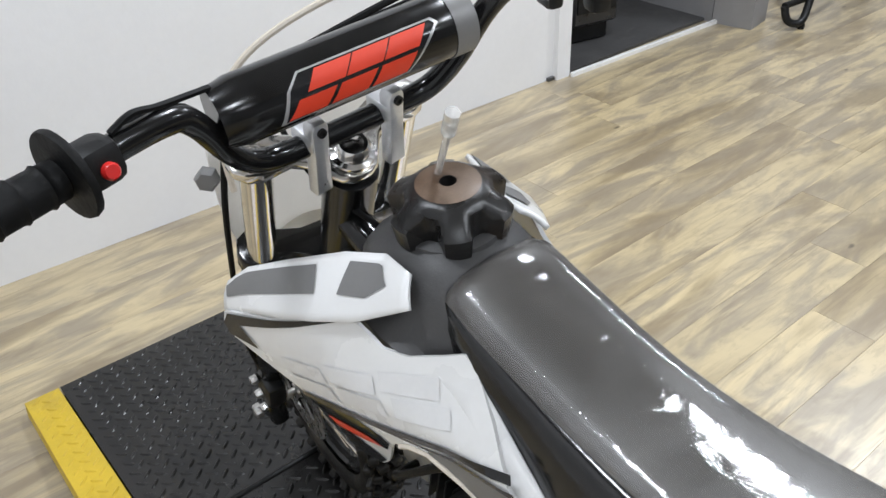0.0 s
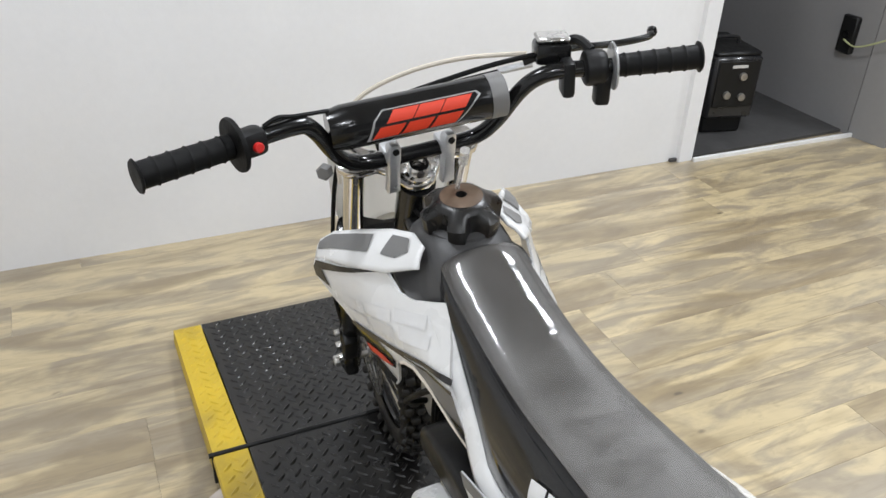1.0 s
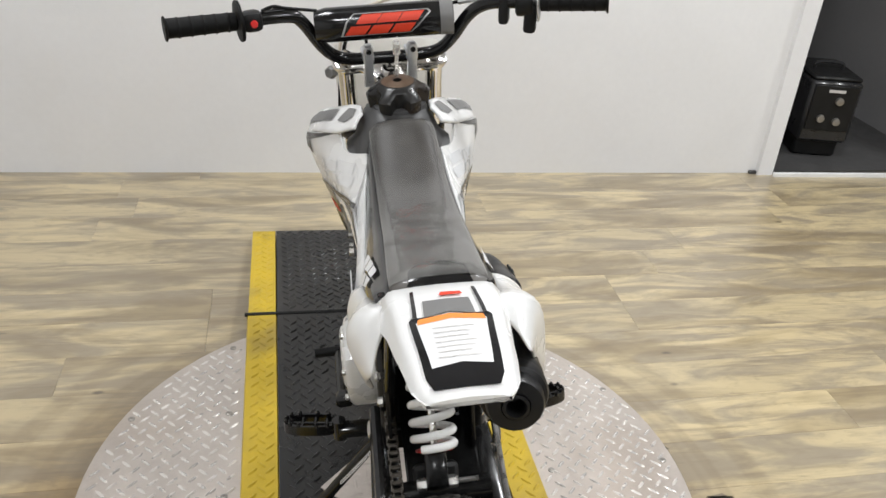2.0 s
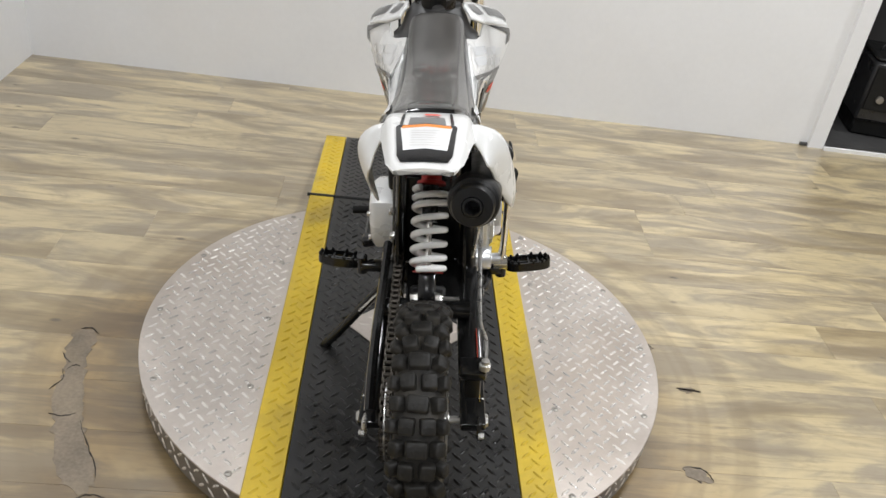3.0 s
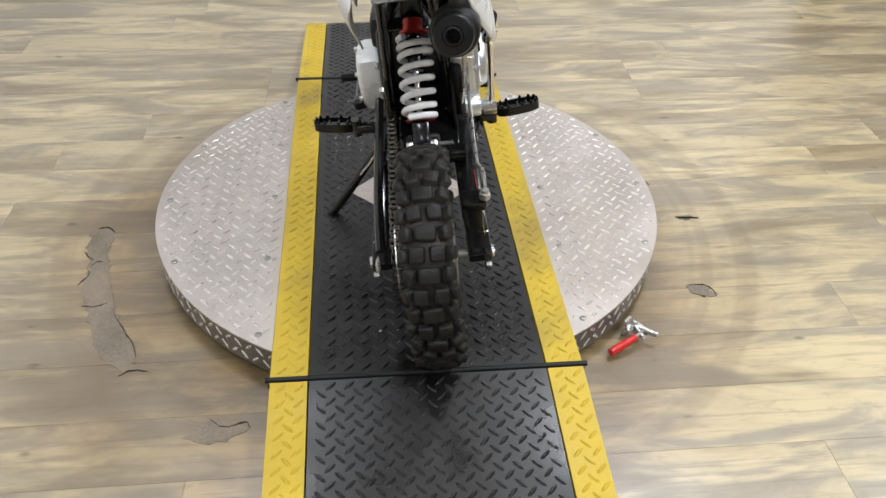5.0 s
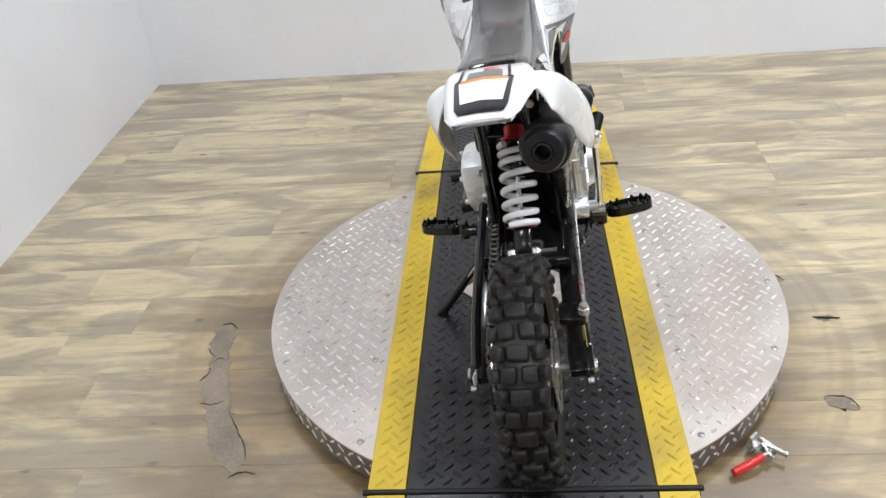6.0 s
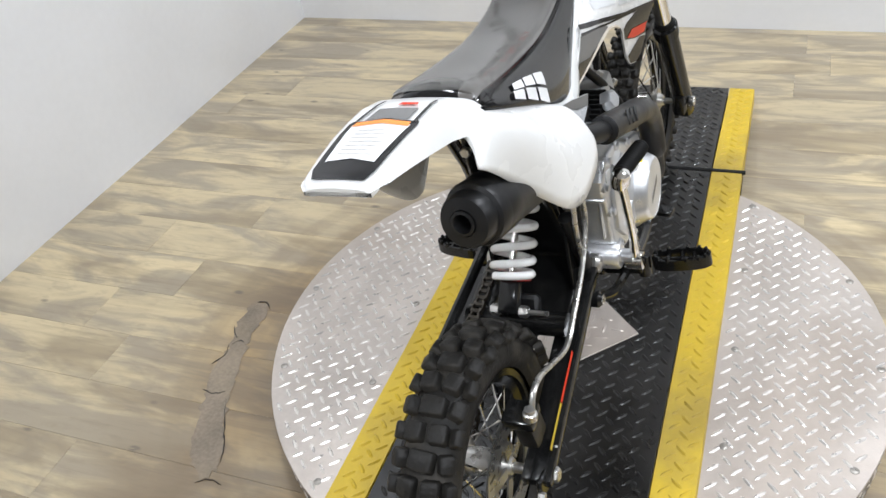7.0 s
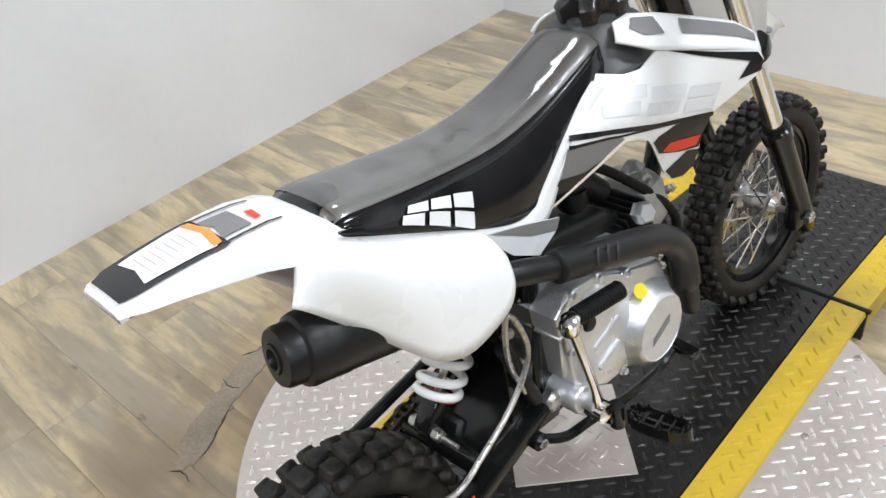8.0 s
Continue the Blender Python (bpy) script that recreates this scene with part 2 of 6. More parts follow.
def clear_film():
    """Loose clear film: sharp broken gloss over a clear sheet, with faint milky patches where it stands off, pale
    reflections painted into them.
    """
    m = bpy.data.materials.new("clear_film")
    m.use_nodes = True
    n, k = m.node_tree.nodes, m.node_tree.links
    n.remove(n["Principled BSDF"])
    where, patch, fold, ramp = n.new("ShaderNodeTexCoord"), n.new("ShaderNodeTexNoise"), n.new("ShaderNodeTexNoise"), n.new("ShaderNodeMapRange")
    patch.inputs["Scale"].default_value, patch.inputs["Detail"].default_value, patch.inputs["Distortion"].default_value = 9.0, 3, 1.6
    fold.inputs["Scale"].default_value, fold.inputs["Detail"].default_value, fold.inputs["Distortion"].default_value = 34, 4, 1.2
    ramp.inputs[1].default_value, ramp.inputs[2].default_value, ramp.inputs[3].default_value, ramp.inputs[4].default_value = 0.42, 0.58, 0.12, 0.19
    k.new(where.outputs["Object"], patch.inputs["Vector"]), k.new(where.outputs["Object"], fold.inputs["Vector"])
    k.new(patch.outputs["Fac"], ramp.inputs[0])
    # it lies close over the seat's front and stands off over the rear half, where more sheen is painted
    split, loose, amount = n.new("ShaderNodeSeparateXYZ"), n.new("ShaderNodeMapRange"), n.new("ShaderNodeMath")
    k.new(where.outputs["Object"], split.inputs[0]), k.new(split.outputs["Y"], loose.inputs[0])
    loose.inputs[1].default_value, loose.inputs[2].default_value, loose.inputs[3].default_value, loose.inputs[4].default_value = -0.24, -0.06, 1.0, 0.30
    amount.operation = "MULTIPLY"
    k.new(ramp.outputs[0], amount.inputs[0]), k.new(loose.outputs[0], amount.inputs[1])
    relief, clear, milky_sheen, gloss = n.new("ShaderNodeBump"), n.new("ShaderNodeBsdfTransparent"), n.new("ShaderNodeBsdfDiffuse"), n.new("ShaderNodeBsdfGlossy")
    relief.inputs["Strength"].default_value, relief.inputs["Distance"].default_value = 0.24, 0.004
    k.new(fold.outputs["Fac"], relief.inputs["Height"]), k.new(relief.outputs[0], gloss.inputs["Normal"])
    milky_sheen.inputs[0].default_value, gloss.inputs["Roughness"].default_value = (0.62, 0.61, 0.58, 1), 0.07
    edge, body, all_ = n.new("ShaderNodeFresnel"), n.new("ShaderNodeMixShader"), n.new("ShaderNodeMixShader")
    edge.inputs[0].default_value = 1.55
    k.new(amount.outputs[0], body.inputs[0]), k.new(clear.outputs[0], body.inputs[1]), k.new(milky_sheen.outputs[0], body.inputs[2])
    k.new(edge.outputs[0], all_.inputs[0]), k.new(body.outputs[0], all_.inputs[1]), k.new(gloss.outputs[0], all_.inputs[2])
    k.new(all_.outputs[0], n["Material Output"].inputs[0])
    return m


FILM = clear_film()


def thin_plastic():
    """White moulded plastic thin enough to let light through."""
    m = material("thin_white_plastic", (0.78, 0.78, 0.77), 0.35, vary=0.03, scale=10)
    n, k = m.node_tree.nodes, m.node_tree.links
    through_light, both = n.new("ShaderNodeBsdfTranslucent"), n.new("ShaderNodeMixShader")
    through_light.inputs[0].default_value, both.inputs[0].default_value = (0.92, 0.90, 0.86, 1), 0.65
    k.new(n["Principled BSDF"].outputs[0], both.inputs[1]), k.new(through_light.outputs[0], both.inputs[2]), k.new(both.outputs[0], n["Material Output"].inputs[0])
    return m


WHITE_THIN = thin_plastic()


# ---- mesh building ----
class Geo:
    """Collects vertices and faces of one mesh."""

    def __init__(self):
        self.v, self.f = [], []

    def add(self, verts, faces, m=None):
        o = len(self.v)
        self.v += [tuple(m @ Vector(p)) if m else tuple(p) for p in verts]
        self.f += [tuple(i + o for i in q) for q in faces]
        return self

    def grid(self, rows, closed=False, caps=False):
        """A skin over rows of equally many points; closed: each row is a ring; caps: the ends are filled."""
        n = len(rows[0])
        o = len(self.v)
        self.v += [tuple(p) for r in rows for p in r]
        for i in range(len(rows) - 1):
            for j in range(n if closed else n - 1):
                a, b = o + i * n + j, o + i * n + (j + 1) % n
                self.f.append((a, b, b + n, a + n))
        if caps:
            self.f.append(tuple(o + j for j in reversed(range(n))))
            self.f.append(tuple(o + (len(rows) - 1) * n + j for j in range(n)))
        return self

    def tube(self, path, r, n=10, caps=True, loop=False):
        pts = [Vector(p) for p in path]
        rad = r if isinstance(r, (list, tuple)) else [r] * len(pts)
        rows, side = [], None
        for i, p in enumerate(pts):
            d = (pts[(i + 1) % len(pts)] - pts[i - 1]) if loop else (pts[min(i + 1, len(pts) - 1)] - pts[max(i - 1, 0)])
            d.normalize()
            if side is None:
                side = d.orthogonal().normalized()
            side = (side - d * side.dot(d)).normalized()
            up = d.cross(side)
            rows.append([p + (side * math.cos(2 * math.pi * j / n) + up * math.sin(2 * math.pi * j / n)) * rad[i] for j in range(n)])
        if loop:
            rows.append(rows[0])
        return self.grid(rows, True, caps and not loop)

    def turned(self, profile, at, axis, n=24, caps=True):
        """A body of revolution: profile of (radius, distance along the axis)."""
        a = Vector(axis).normalized()
        s = a.orthogonal().normalized()
        u = a.cross(s)
        rows = [[Vector(at) + a * h + (s * math.cos(2 * math.pi * j / n) + u * math.sin(2 * math.pi * j / n)) * max(r, 1e-5) for j in range(n)] for r, h in profile]
        return self.grid(rows, True, caps)

    def box(self, size, m=None, bevel=0.0, segments=1):
        bm = bmesh.new()
        bmesh.ops.create_cube(bm, size=1)
        bmesh.ops.scale(bm, vec=size, verts=bm.verts)
        if bevel:
            bmesh.ops.bevel(bm, geom=bm.edges, offset=bevel, segments=segments, affect="EDGES", profile=0.5)
        self.take(bm, m)
        return self

    def take(self, bm, m=None):
        bm.verts.index_update()
        self.add([v.co.copy() for v in bm.verts], [[v.index for v in f.verts] for f in bm.faces], m)
        bm.free()
        return self

    def slab(self, outline, depth, m=None, bevel=0.0, segments=1):
        """An outline in x, y raised from z = 0 to depth, with its upper and lower rim bevelled."""
        bm = bmesh.new()
        face = bm.faces.new([bm.verts.new((x, y, 0)) for x, y in outline])
        up = bmesh.ops.extrude_face_region(bm, geom=[face])
        bmesh.ops.translate(bm, vec=(0, 0, depth), verts=[e for e in up["geom"] if isinstance(e, bmesh.types.BMVert)])
        bmesh.ops.recalc_face_normals(bm, faces=bm.faces)
        if bevel:
            rim = [e for e in bm.edges if abs(e.verts[0].co.z - e.verts[1].co.z) < 1e-6]
            bmesh.ops.bevel(bm, geom=rim, offset=bevel, segments=segments, affect="EDGES", profile=0.5)
        return self.take(bm, m)

    def skin(self, outline, place, off=0.0, thick=0.0, cuts=3, fine=0.02):
        """An outline in two coordinates laid on the surface place(a, b), a little off it, with a thickness."""
        bm = bmesh.new()
        face = bm.faces.new([bm.verts.new((a, b, 0)) for a, b in outline])
        bmesh.ops.triangulate(bm, faces=[face])
        for _ in range(cuts):
            long = [e for e in bm.edges if e.calc_length() > fine]
            if long:
                bmesh.ops.subdivide_edges(bm, edges=long, cuts=1)
                bmesh.ops.triangulate(bm, faces=[f for f in bm.faces if len(f.verts) > 3])
        h = 0.002
        outward = {}
        for v in bm.verts:
            a, b = v.co.x, v.co.y
            p = Vector(place(a, b))
            nrm = (Vector(place(a + h, b)) - p).cross(Vector(place(a, b + h)) - p)
            nrm.normalize()
            if nrm.x * p.x < 0 and abs(nrm.x) > 0.2 or abs(nrm.x) <= 0.2 and nrm.z < 0:
                nrm = -nrm
            v.co = p + nrm * off
            outward[v] = nrm
        if thick:
            low = {v: bm.verts.new(v.co - outward[v] * thick) for v in list(bm.verts)}
            rim = [e for e in bm.edges if len(e.link_faces) == 1]
            for f in list(bm.faces):
                bm.faces.new([low[v] for v in reversed(f.verts)])
            for e in rim:
                a, b = e.verts
                bm.faces.new((a, b, low[b], low[a]))
        return self.take(bm)


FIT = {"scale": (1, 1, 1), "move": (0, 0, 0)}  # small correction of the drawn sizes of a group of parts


def link(name, g, mat, parent=None, label="", smooth=True, at=None, sharp=38):
    me = bpy.data.meshes.new(name)
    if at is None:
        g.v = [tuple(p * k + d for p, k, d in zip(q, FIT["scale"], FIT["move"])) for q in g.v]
    me.from_pydata([tuple(p) for p in g.v], [], g.f)
    me.update()
    bm = bmesh.new()
    bm.from_mesh(me)
    bmesh.ops.recalc_face_normals(bm, faces=bm.faces)
    bm.to_mesh(me)
    bm.free()
    if smooth:
        me.shade_smooth()
        me.set_sharp_from_angle(angle=radians(sharp))
    me.materials.append(mat)
    ob = new(name, me)
    if parent:
        ob.parent = parent
    if at is not None:
        ob.matrix_local = at
    return tagged(ob, label)


def part(name, g, mat, parent, label="", smooth=True, at=None, sharp=38):
    return link(name, g, mat, parent, label, smooth, at, sharp)


def thing(name, label, category, at=None, group="", kind=""):
    ob = new(name)
    ob.empty_display_size = 0.05
    if at is not None:
        ob.matrix_world = at
    return tagged(ob, label, category, group, kind)


def again(ob, name, parent, at):
    """Another piece on the same mesh."""
    o = new(name, ob.data)
    o.parent = parent
    o.matrix_local = at
    return o


def glide(pts, k=6, loop=False):
    """A smooth path through points."""
    p = [Vector(q) for q in pts]
    out, n = [], len(p)
    for i in range(n if loop else n - 1):
        a, b, c, d = (p[(i - 1) % n], p[i], p[(i + 1) % n], p[(i + 2) % n]) if loop else (p[max(i - 1, 0)], p[i], p[i + 1], p[min(i + 2, n - 1)])
        for j in range(k):
            t = j / k
            out.append(0.5 * (2 * b + (c - a) * t + (2 * a - 5 * b + 4 * c - d) * t * t + (3 * b - a - 3 * c + d) * t ** 3))
    if not loop:
        out.append(p[-1])
    return out


def between(a, b):
    """A pose at a whose z axis points at b."""
    d = Vector(b) - Vector(a)
    return Matrix.Translation(a) @ d.to_track_quat("Z", "Y").to_matrix().to_4x4()


def shift(x, y, z):
    return Matrix.Translation((x, y, z))


def bolt(g, at, axis, r=0.007, h=0.006):
    g.turned([(r, 0), (r, h * 0.8), (r * 0.8, h)], at, axis, 6)


def lugs(g, inside, pitch, length, width, height, x0, x1, y0, y1, place):
    """Raised tread lugs, each pointing at the flank of the next, where inside(x, y) holds, laid at place(x, y) = z."""
    h = math.sqrt(0.5)
    reach = int(max(abs(x0), abs(x1), abs(y0), abs(y1), x1 - x0, y1 - y0) * 1.5 / pitch) + 2
    ox, oy = (x0 + x1) / 2, (y0 + y1) / 2
    ring = [(-length / 2, 0), (-length / 4, -width / 2), (length / 4, -width / 2), (length / 2, 0), (length / 4, width / 2), (-length / 4, width / 2)]
    for i in range(-reach, reach + 1):
        for j in range(-reach, reach + 1):
            x, y = ox + (i - j) * pitch * h, oy + (i + j) * pitch * h
            if not (x0 <= x <= x1 and y0 <= y <= y1):
                continue
            c, s = (h, h) if (i + j) % 2 else (-h, h)
            ends = [(x + u * c - w * s, y + u * s + w * c) for u, w in ring]
            if not all(inside(*e) for e in ends):
                continue
            top = [(x + 0.55 * (u * c - w * s), y + 0.55 * (u * s + w * c)) for u, w in ((p, q * 0.45) for p, q in ring)]
            v = [(ex, ey, place(ex, ey)) for ex, ey in ends] + [(ex, ey, place(ex, ey) + height) for ex, ey in top]
            g.add(v, [(k, (k + 1) % 6, (k + 1) % 6 + 6, k + 6) for k in range(6)] + [(6, 7, 8, 9, 10, 11)])


# ---- the room ----
def wall_between(name, a, b, thick, z0, z1, mat, side=1):
    """An upright wall whose seen face runs from a to b; its thickness lies to the left of that way (side 1) or right (-1)."""
    d = Vector((b[0] - a[0], b[1] - a[1], 0)).normalized()
    o = Vector((-d.y, d.x, 0)) * thick * side
    c = [Vector((*a, 0)), Vector((*b, 0)), Vector((*b, 0)) + o, Vector((*a, 0)) + o]
    g = Geo()
    g.add([(p.x, p.y, z) for z in (z0, z1) for p in c], [(0, 1, 2, 3), (4, 5, 6, 7), (0, 1, 5, 4), (1, 2, 6, 5), (2, 3, 7, 6), (3, 0, 4, 7)])
    return tagged(link(name, g, mat, smooth=False), kind="structure")


CORNER, PILASTER, JAMB = (-1.572, 1.760), (1.762, 1.682), (1.830, 1.658)
tagged(wall_between("wall_north", CORNER, PILASTER, 0.15, 0, CEIL, WALL), "white painted wall behind the turntable with faint scuffs", "wall")
tagged(wall_between("wall_pilaster", (1.762, 1.658), JAMB, 0.17, 0, CEIL, WALL), "white painted end of the wall beside the opening", "wall")
tagged(wall_between("wall_west", (-1.600, -5.0), CORNER, 0.15, 0, CEIL, WALL), "plain white painted side wall", "wall")
tagged(wall_between("wall_partition", (2.712, 1.46), (2.68, 1.63), 0.15, 0, CEIL, SHADED_WALL, -1), "end of a partition wall, shade put into its grey", "wall")
tagged(wall_between("wall_recess_east", (2.68, 1.634), (2.66, 4.2), 0.15, 0, CEIL, SHADED_WALL, -1), "side wall of a dark recess, its shade put into the grey", "wall")
tagged(wall_between("wall_recess_north", (1.67, 4.2), (2.83, 4.2), 0.15, 0, CEIL, SHADED_WALL), "end wall of the dark recess", "wall")
tagged(wall_between("wall_recess_west", (1.825, 1.85), (1.82, 4.2), 0.15, 0, CEIL, SHADED_WALL), "side wall of the dark recess", "wall")
tagged(wall_between("wall_north_east", (2.845, 1.78), (6.5, 1.74), 0.15, 0, CEIL, WALL), "white wall beyond the partition", "wall")
tagged(wall_between("wall_east", (6.5, 1.9), (6.5, -5.0), 0.15, 0, CEIL, FAR_WALL), "unseen far wall, kept dark to cut bounced light", "wall")
tagged(wall_between("wall_south", (6.65, -5.0), (-1.77, -5.0), 0.15, 0, CEIL, FAR_WALL), "unseen wall, kept dark to cut bounced light", "wall")
g = Geo().box((8.6, 9.6, 0.1), shift(2.45, -0.4, CEIL + 0.05))
tagged(link("ceiling", g, CEILING, smooth=False), "unseen grey ceiling, kept dark to cut bounced light", "ceiling", kind="structure")
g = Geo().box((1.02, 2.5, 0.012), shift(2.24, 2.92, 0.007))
tagged(link("floor_recess", g, SHADED_FLOOR, smooth=False), "floor inside the recess, its shade put into the colour", "floor", kind="structure")
g = Geo()
a, b = Vector((1.826, 1.645, 0.006)), Vector((2.695, 1.615, 0.006))
g.box(((b - a).length, 0.022, 0.014), between(a, b) @ pose(0, 0, (b - a).length / 2, 0, 90, 0) @ pose(0, 0, 0, 0, 0, 0), 0.002)
tagged(link("threshold", g, WHITE), "narrow white threshold strip of the opening", "trim", kind="structure")

tagged(wall_between("wall_lintel", (1.826, 1.652), (2.695, 1.620), 0.15, 2.06, CEIL, WALL), "white wall above the opening", "wall")
g = Geo().box((1.0, 2.4, 0.05), shift(2.25, 3.0, 2.085))
tagged(link("ceiling_recess", g, CEILING, smooth=False), "low ceiling of the recess", "ceiling", kind="structure")

# outlet with a pale cable on the grey wall
outlet = thing("wall_outlet", "black wall outlet box with a pale cable", "outlet", shift(2.668, 1.76, 0.42))
part("box", Geo().box((0.03, 0.08, 0.16), None, 0.006), SATIN, outlet)
part("socket", Geo().turned([(0.02, 0), (0.02, 0.006), (0.012, 0.006)], (-0.015, 0, 0.0), (-1, 0, 0), 14), BLACK, outlet)
part("cable", Geo().tube(glide([(-0.02, 0, -0.02), (-0.03, -0.08, -0.03), (-0.02, -0.2, 0.03), (-0.012, -0.3, 0.1)]), 0.004, 6), CABLE, outlet, "pale green-yellow cable")


def machine():
    """A black floor machine with a sloped control face, standing in the recess."""
    t = thing("black_machine", "black box-shaped machine with knobs on its front, in the dark recess", "machine", pose(2.15, 1.95, 0.013, 0, 0, -12))
    part("base", Geo().box((0.19, 0.28, 0.08), shift(0, 0.02, 0.04), 0.01), SATIN, t)
    part("body", Geo().box((0.22, 0.32, 0.27), shift(0, 0, 0.215), 0.012), MACHINE, t)
    part("panel", Geo().box((0.19, 0.008, 0.20), shift(0, -0.163, 0.235), 0.003), SATIN, t)
    for x, z in ((0.02, 0.27), (-0.04, 0.19), (0.03, 0.18)):
        part("knob", Geo().turned([(0.017, 0), (0.016, 0.012), (0.008, 0.014)], (x, -0.167, z), (0, -1, 0), 14), SCREW, t)
    part("badge", Geo().box((0.07, 0.004, 0.012), shift(0.0, -0.168, 0.312)), PRINT, t)
    part("lid", Geo().box((0.21, 0.30, 0.02), shift(0, 0.0, 0.358), 0.008), SATIN, t)
    part("handle", Geo().tube(glide([(-0.06, -0.02, 0.366), (-0.05, -0.02, 0.395), (0.05, -0.02, 0.395), (0.06, -0.02, 0.366)]), 0.008, 8), MACHINE, t)


machine()


def rack():
    """A black tubular stand on rubber feet, of which the lower frame is seen."""
    t = thing("tubular_rack", "black steel tube rack on curved feet standing on the planks", "rack", pose(2.86, 1.33, 0, 0, 0, 0))
    leg = part("leg", Geo().tube(glide([(-0.06, 0.05, 0.10), (-0.05, 0.03, 0.04), (0.0, 0, 0.03), (0.06, 0.01, 0.10), (0.09, 0.02, 0.25), (0.10, 0.02, 0.9)]), 0.016, 10), SATIN, t)
    again(leg, "leg", t, shift(0.75, 0.12, 0))
    part("crossbar", Geo().tube([(-0.06, 0.05, 0.10), (0.25, 0.03, 0.10), (0.78, 0.12, 0.14)], 0.014, 10), SATIN, t)
    part("brace", Geo().tube([(0.05, 0.02, 0.12), (0.40, 0.35, 0.06), (0.8, 0.40, 0.05)], 0.012, 8), SATIN, t)
    part("top_rail", Geo().tube([(0.10, 0.02, 0.9), (0.85, 0.14, 0.9)], 0.016, 10), SATIN, t)
    foot = part("foot", Geo().turned([(0.014, 0), (0.016, 0.012), (0.012, 0.03)], (0.01, 0, 0.0), (0, 0, 1), 12), GRIP, t)
    again(foot, "foot", t, shift(0.75, 0.12, 0))


rack()


def ceiling_lamp(x, y, power):
    t = thing("ceiling_light", "short white ceiling light panel, switched on", "ceiling light", shift(x, y, CEIL), "ceiling lights")
    part("housing", Geo().box((0.30, 0.48, 0.06), shift(0, 0, -0.03), 0.01), LAMP_BODY, t)
    lamp = bpy.data.lights.new("lamp", "AREA")
    lamp.shape, lamp.size, lamp.size_y, lamp.energy, lamp.color = "RECTANGLE", 0.24, 0.42, power, (0.97, 0.985, 1.0)
    ob = new("lamp", lamp)
    ob.parent = t
    ob.matrix_local = shift(0, 0, -0.064)


for lx, ly, power in LAMPS:
    ceiling_lamp(lx, ly, power)

# ---- turntable ----
TABLE, R_TABLE, MAT = 0.09, 0.618, 0.10
SEAM, RAMP_END, HALF, INNER = 0.624, 1.190, 0.306, 0.229
table = thing("turntable", "round aluminium tread-plate turntable lying on the planks", "turntable")
part("disc", Geo().turned([(0.001, TABLE - 0.006), (R_TABLE - 0.001, TABLE - 0.006), (R_TABLE, TABLE - 0.004), (R_TABLE, TABLE - 0.001), (R_TABLE - 0.001, TABLE)], (0, 0, 0), (0, 0, 1), 128), TREAD, table)
part("skirt", Geo().turned([(R_TABLE - 0.004, TABLE - 0.006), (R_TABLE - 0.004, 0.02)], (0, 0, 0), (0, 0, 1), 128, caps=False), SHADED_SKIRT, table, "dirty upright tread-plate skirt, its shade put into the dull colour")
# Recessed black ring; its colour stands for the shadow gap under the table.
part("base_ring", Geo().turned([(R_TABLE - 0.03, 0.03), (R_TABLE - 0.03, 0.0)], (0, 0, 0), (0, 0, 1), 96, caps=False), EDGE_BLACK, table)
g = Geo()
lugs(g, lambda x, y: math.hypot(x, y) < R_TABLE - 0.006 and abs(x) > HALF + 0.002, 0.0270, 0.0300, 0.0074, 0.0024, -0.627, 0.627, -0.627, 0.627, lambda x, y: TABLE - 0.0002)
tagged(part("tread_lug", g, TREAD_LUG, table, "raised slanted tread lugs", smooth=False), kind="stuff")
g = Geo()
n_side = 136
for i in range(n_side):
    for j in range(2):
        an = 2 * math.pi * (i + 0.5 * j) / n_side
        z = 0.038 + 0.028 * j
        up, tilt = Vector((0, 0, 1)), (1 if (i + j) % 2 else -1)
        out, along = Vector((math.cos(an), math.sin(an), 0)), Vector((-math.sin(an), math.cos(an), 0))
        ax = (along + up * tilt).normalized()
        cr = ax.cross(out)
        c = out * (R_TABLE - 0.004) + up * z
        ends = [c + ax * u + cr * w for u, w in ((-0.013, 0), (-0.006, -0.0035), (0.006, -0.0035), (0.013, 0), (0.006, 0.0035), (-0.006, 0.0035))]
        g.add(ends + [c + out * 0.002 - ax * 0.007, c + out * 0.002 + ax * 0.007], [(0, 1, 6), (1, 2, 7, 6), (2, 3, 7), (3, 4, 7), (4, 5, 6, 7), (5, 0, 6)])
tagged(part("skirt_lug", g, TREAD_LUG, table, smooth=False), kind="stuff")
screw = None
screws = [(s * 0.337, y) for s in (1, -1) for y in (-0.487, -0.239, 0.004, 0.251, 0.493)] + [(s * 0.543, y) for s in (1, -1) for y in (-0.239, 0.252)] + [(s * 0.592, 0.006) for s in (1, -1)]
for x, y in screws:
    if screw is None:
        screw = part("screw", Geo().turned([(0.0075, 0), (0.0075, 0.0012), (0.0055, 0.0022), (0.0026, 0.0022), (0.0026, 0.0010)], (0, 0, 0), (0, 0, 1), 10), SCREW, table, at=shift(x, y, TABLE))
    else:
        again(screw, "screw", table, shift(x, y, TABLE))


def ramp_z(y):
    """Height of the mats' upper side along the strip."""
    a = abs(y)
    return MAT if a < SEAM else MAT + (0.038 - MAT) * (a - SEAM) / (RAMP_END - SEAM)


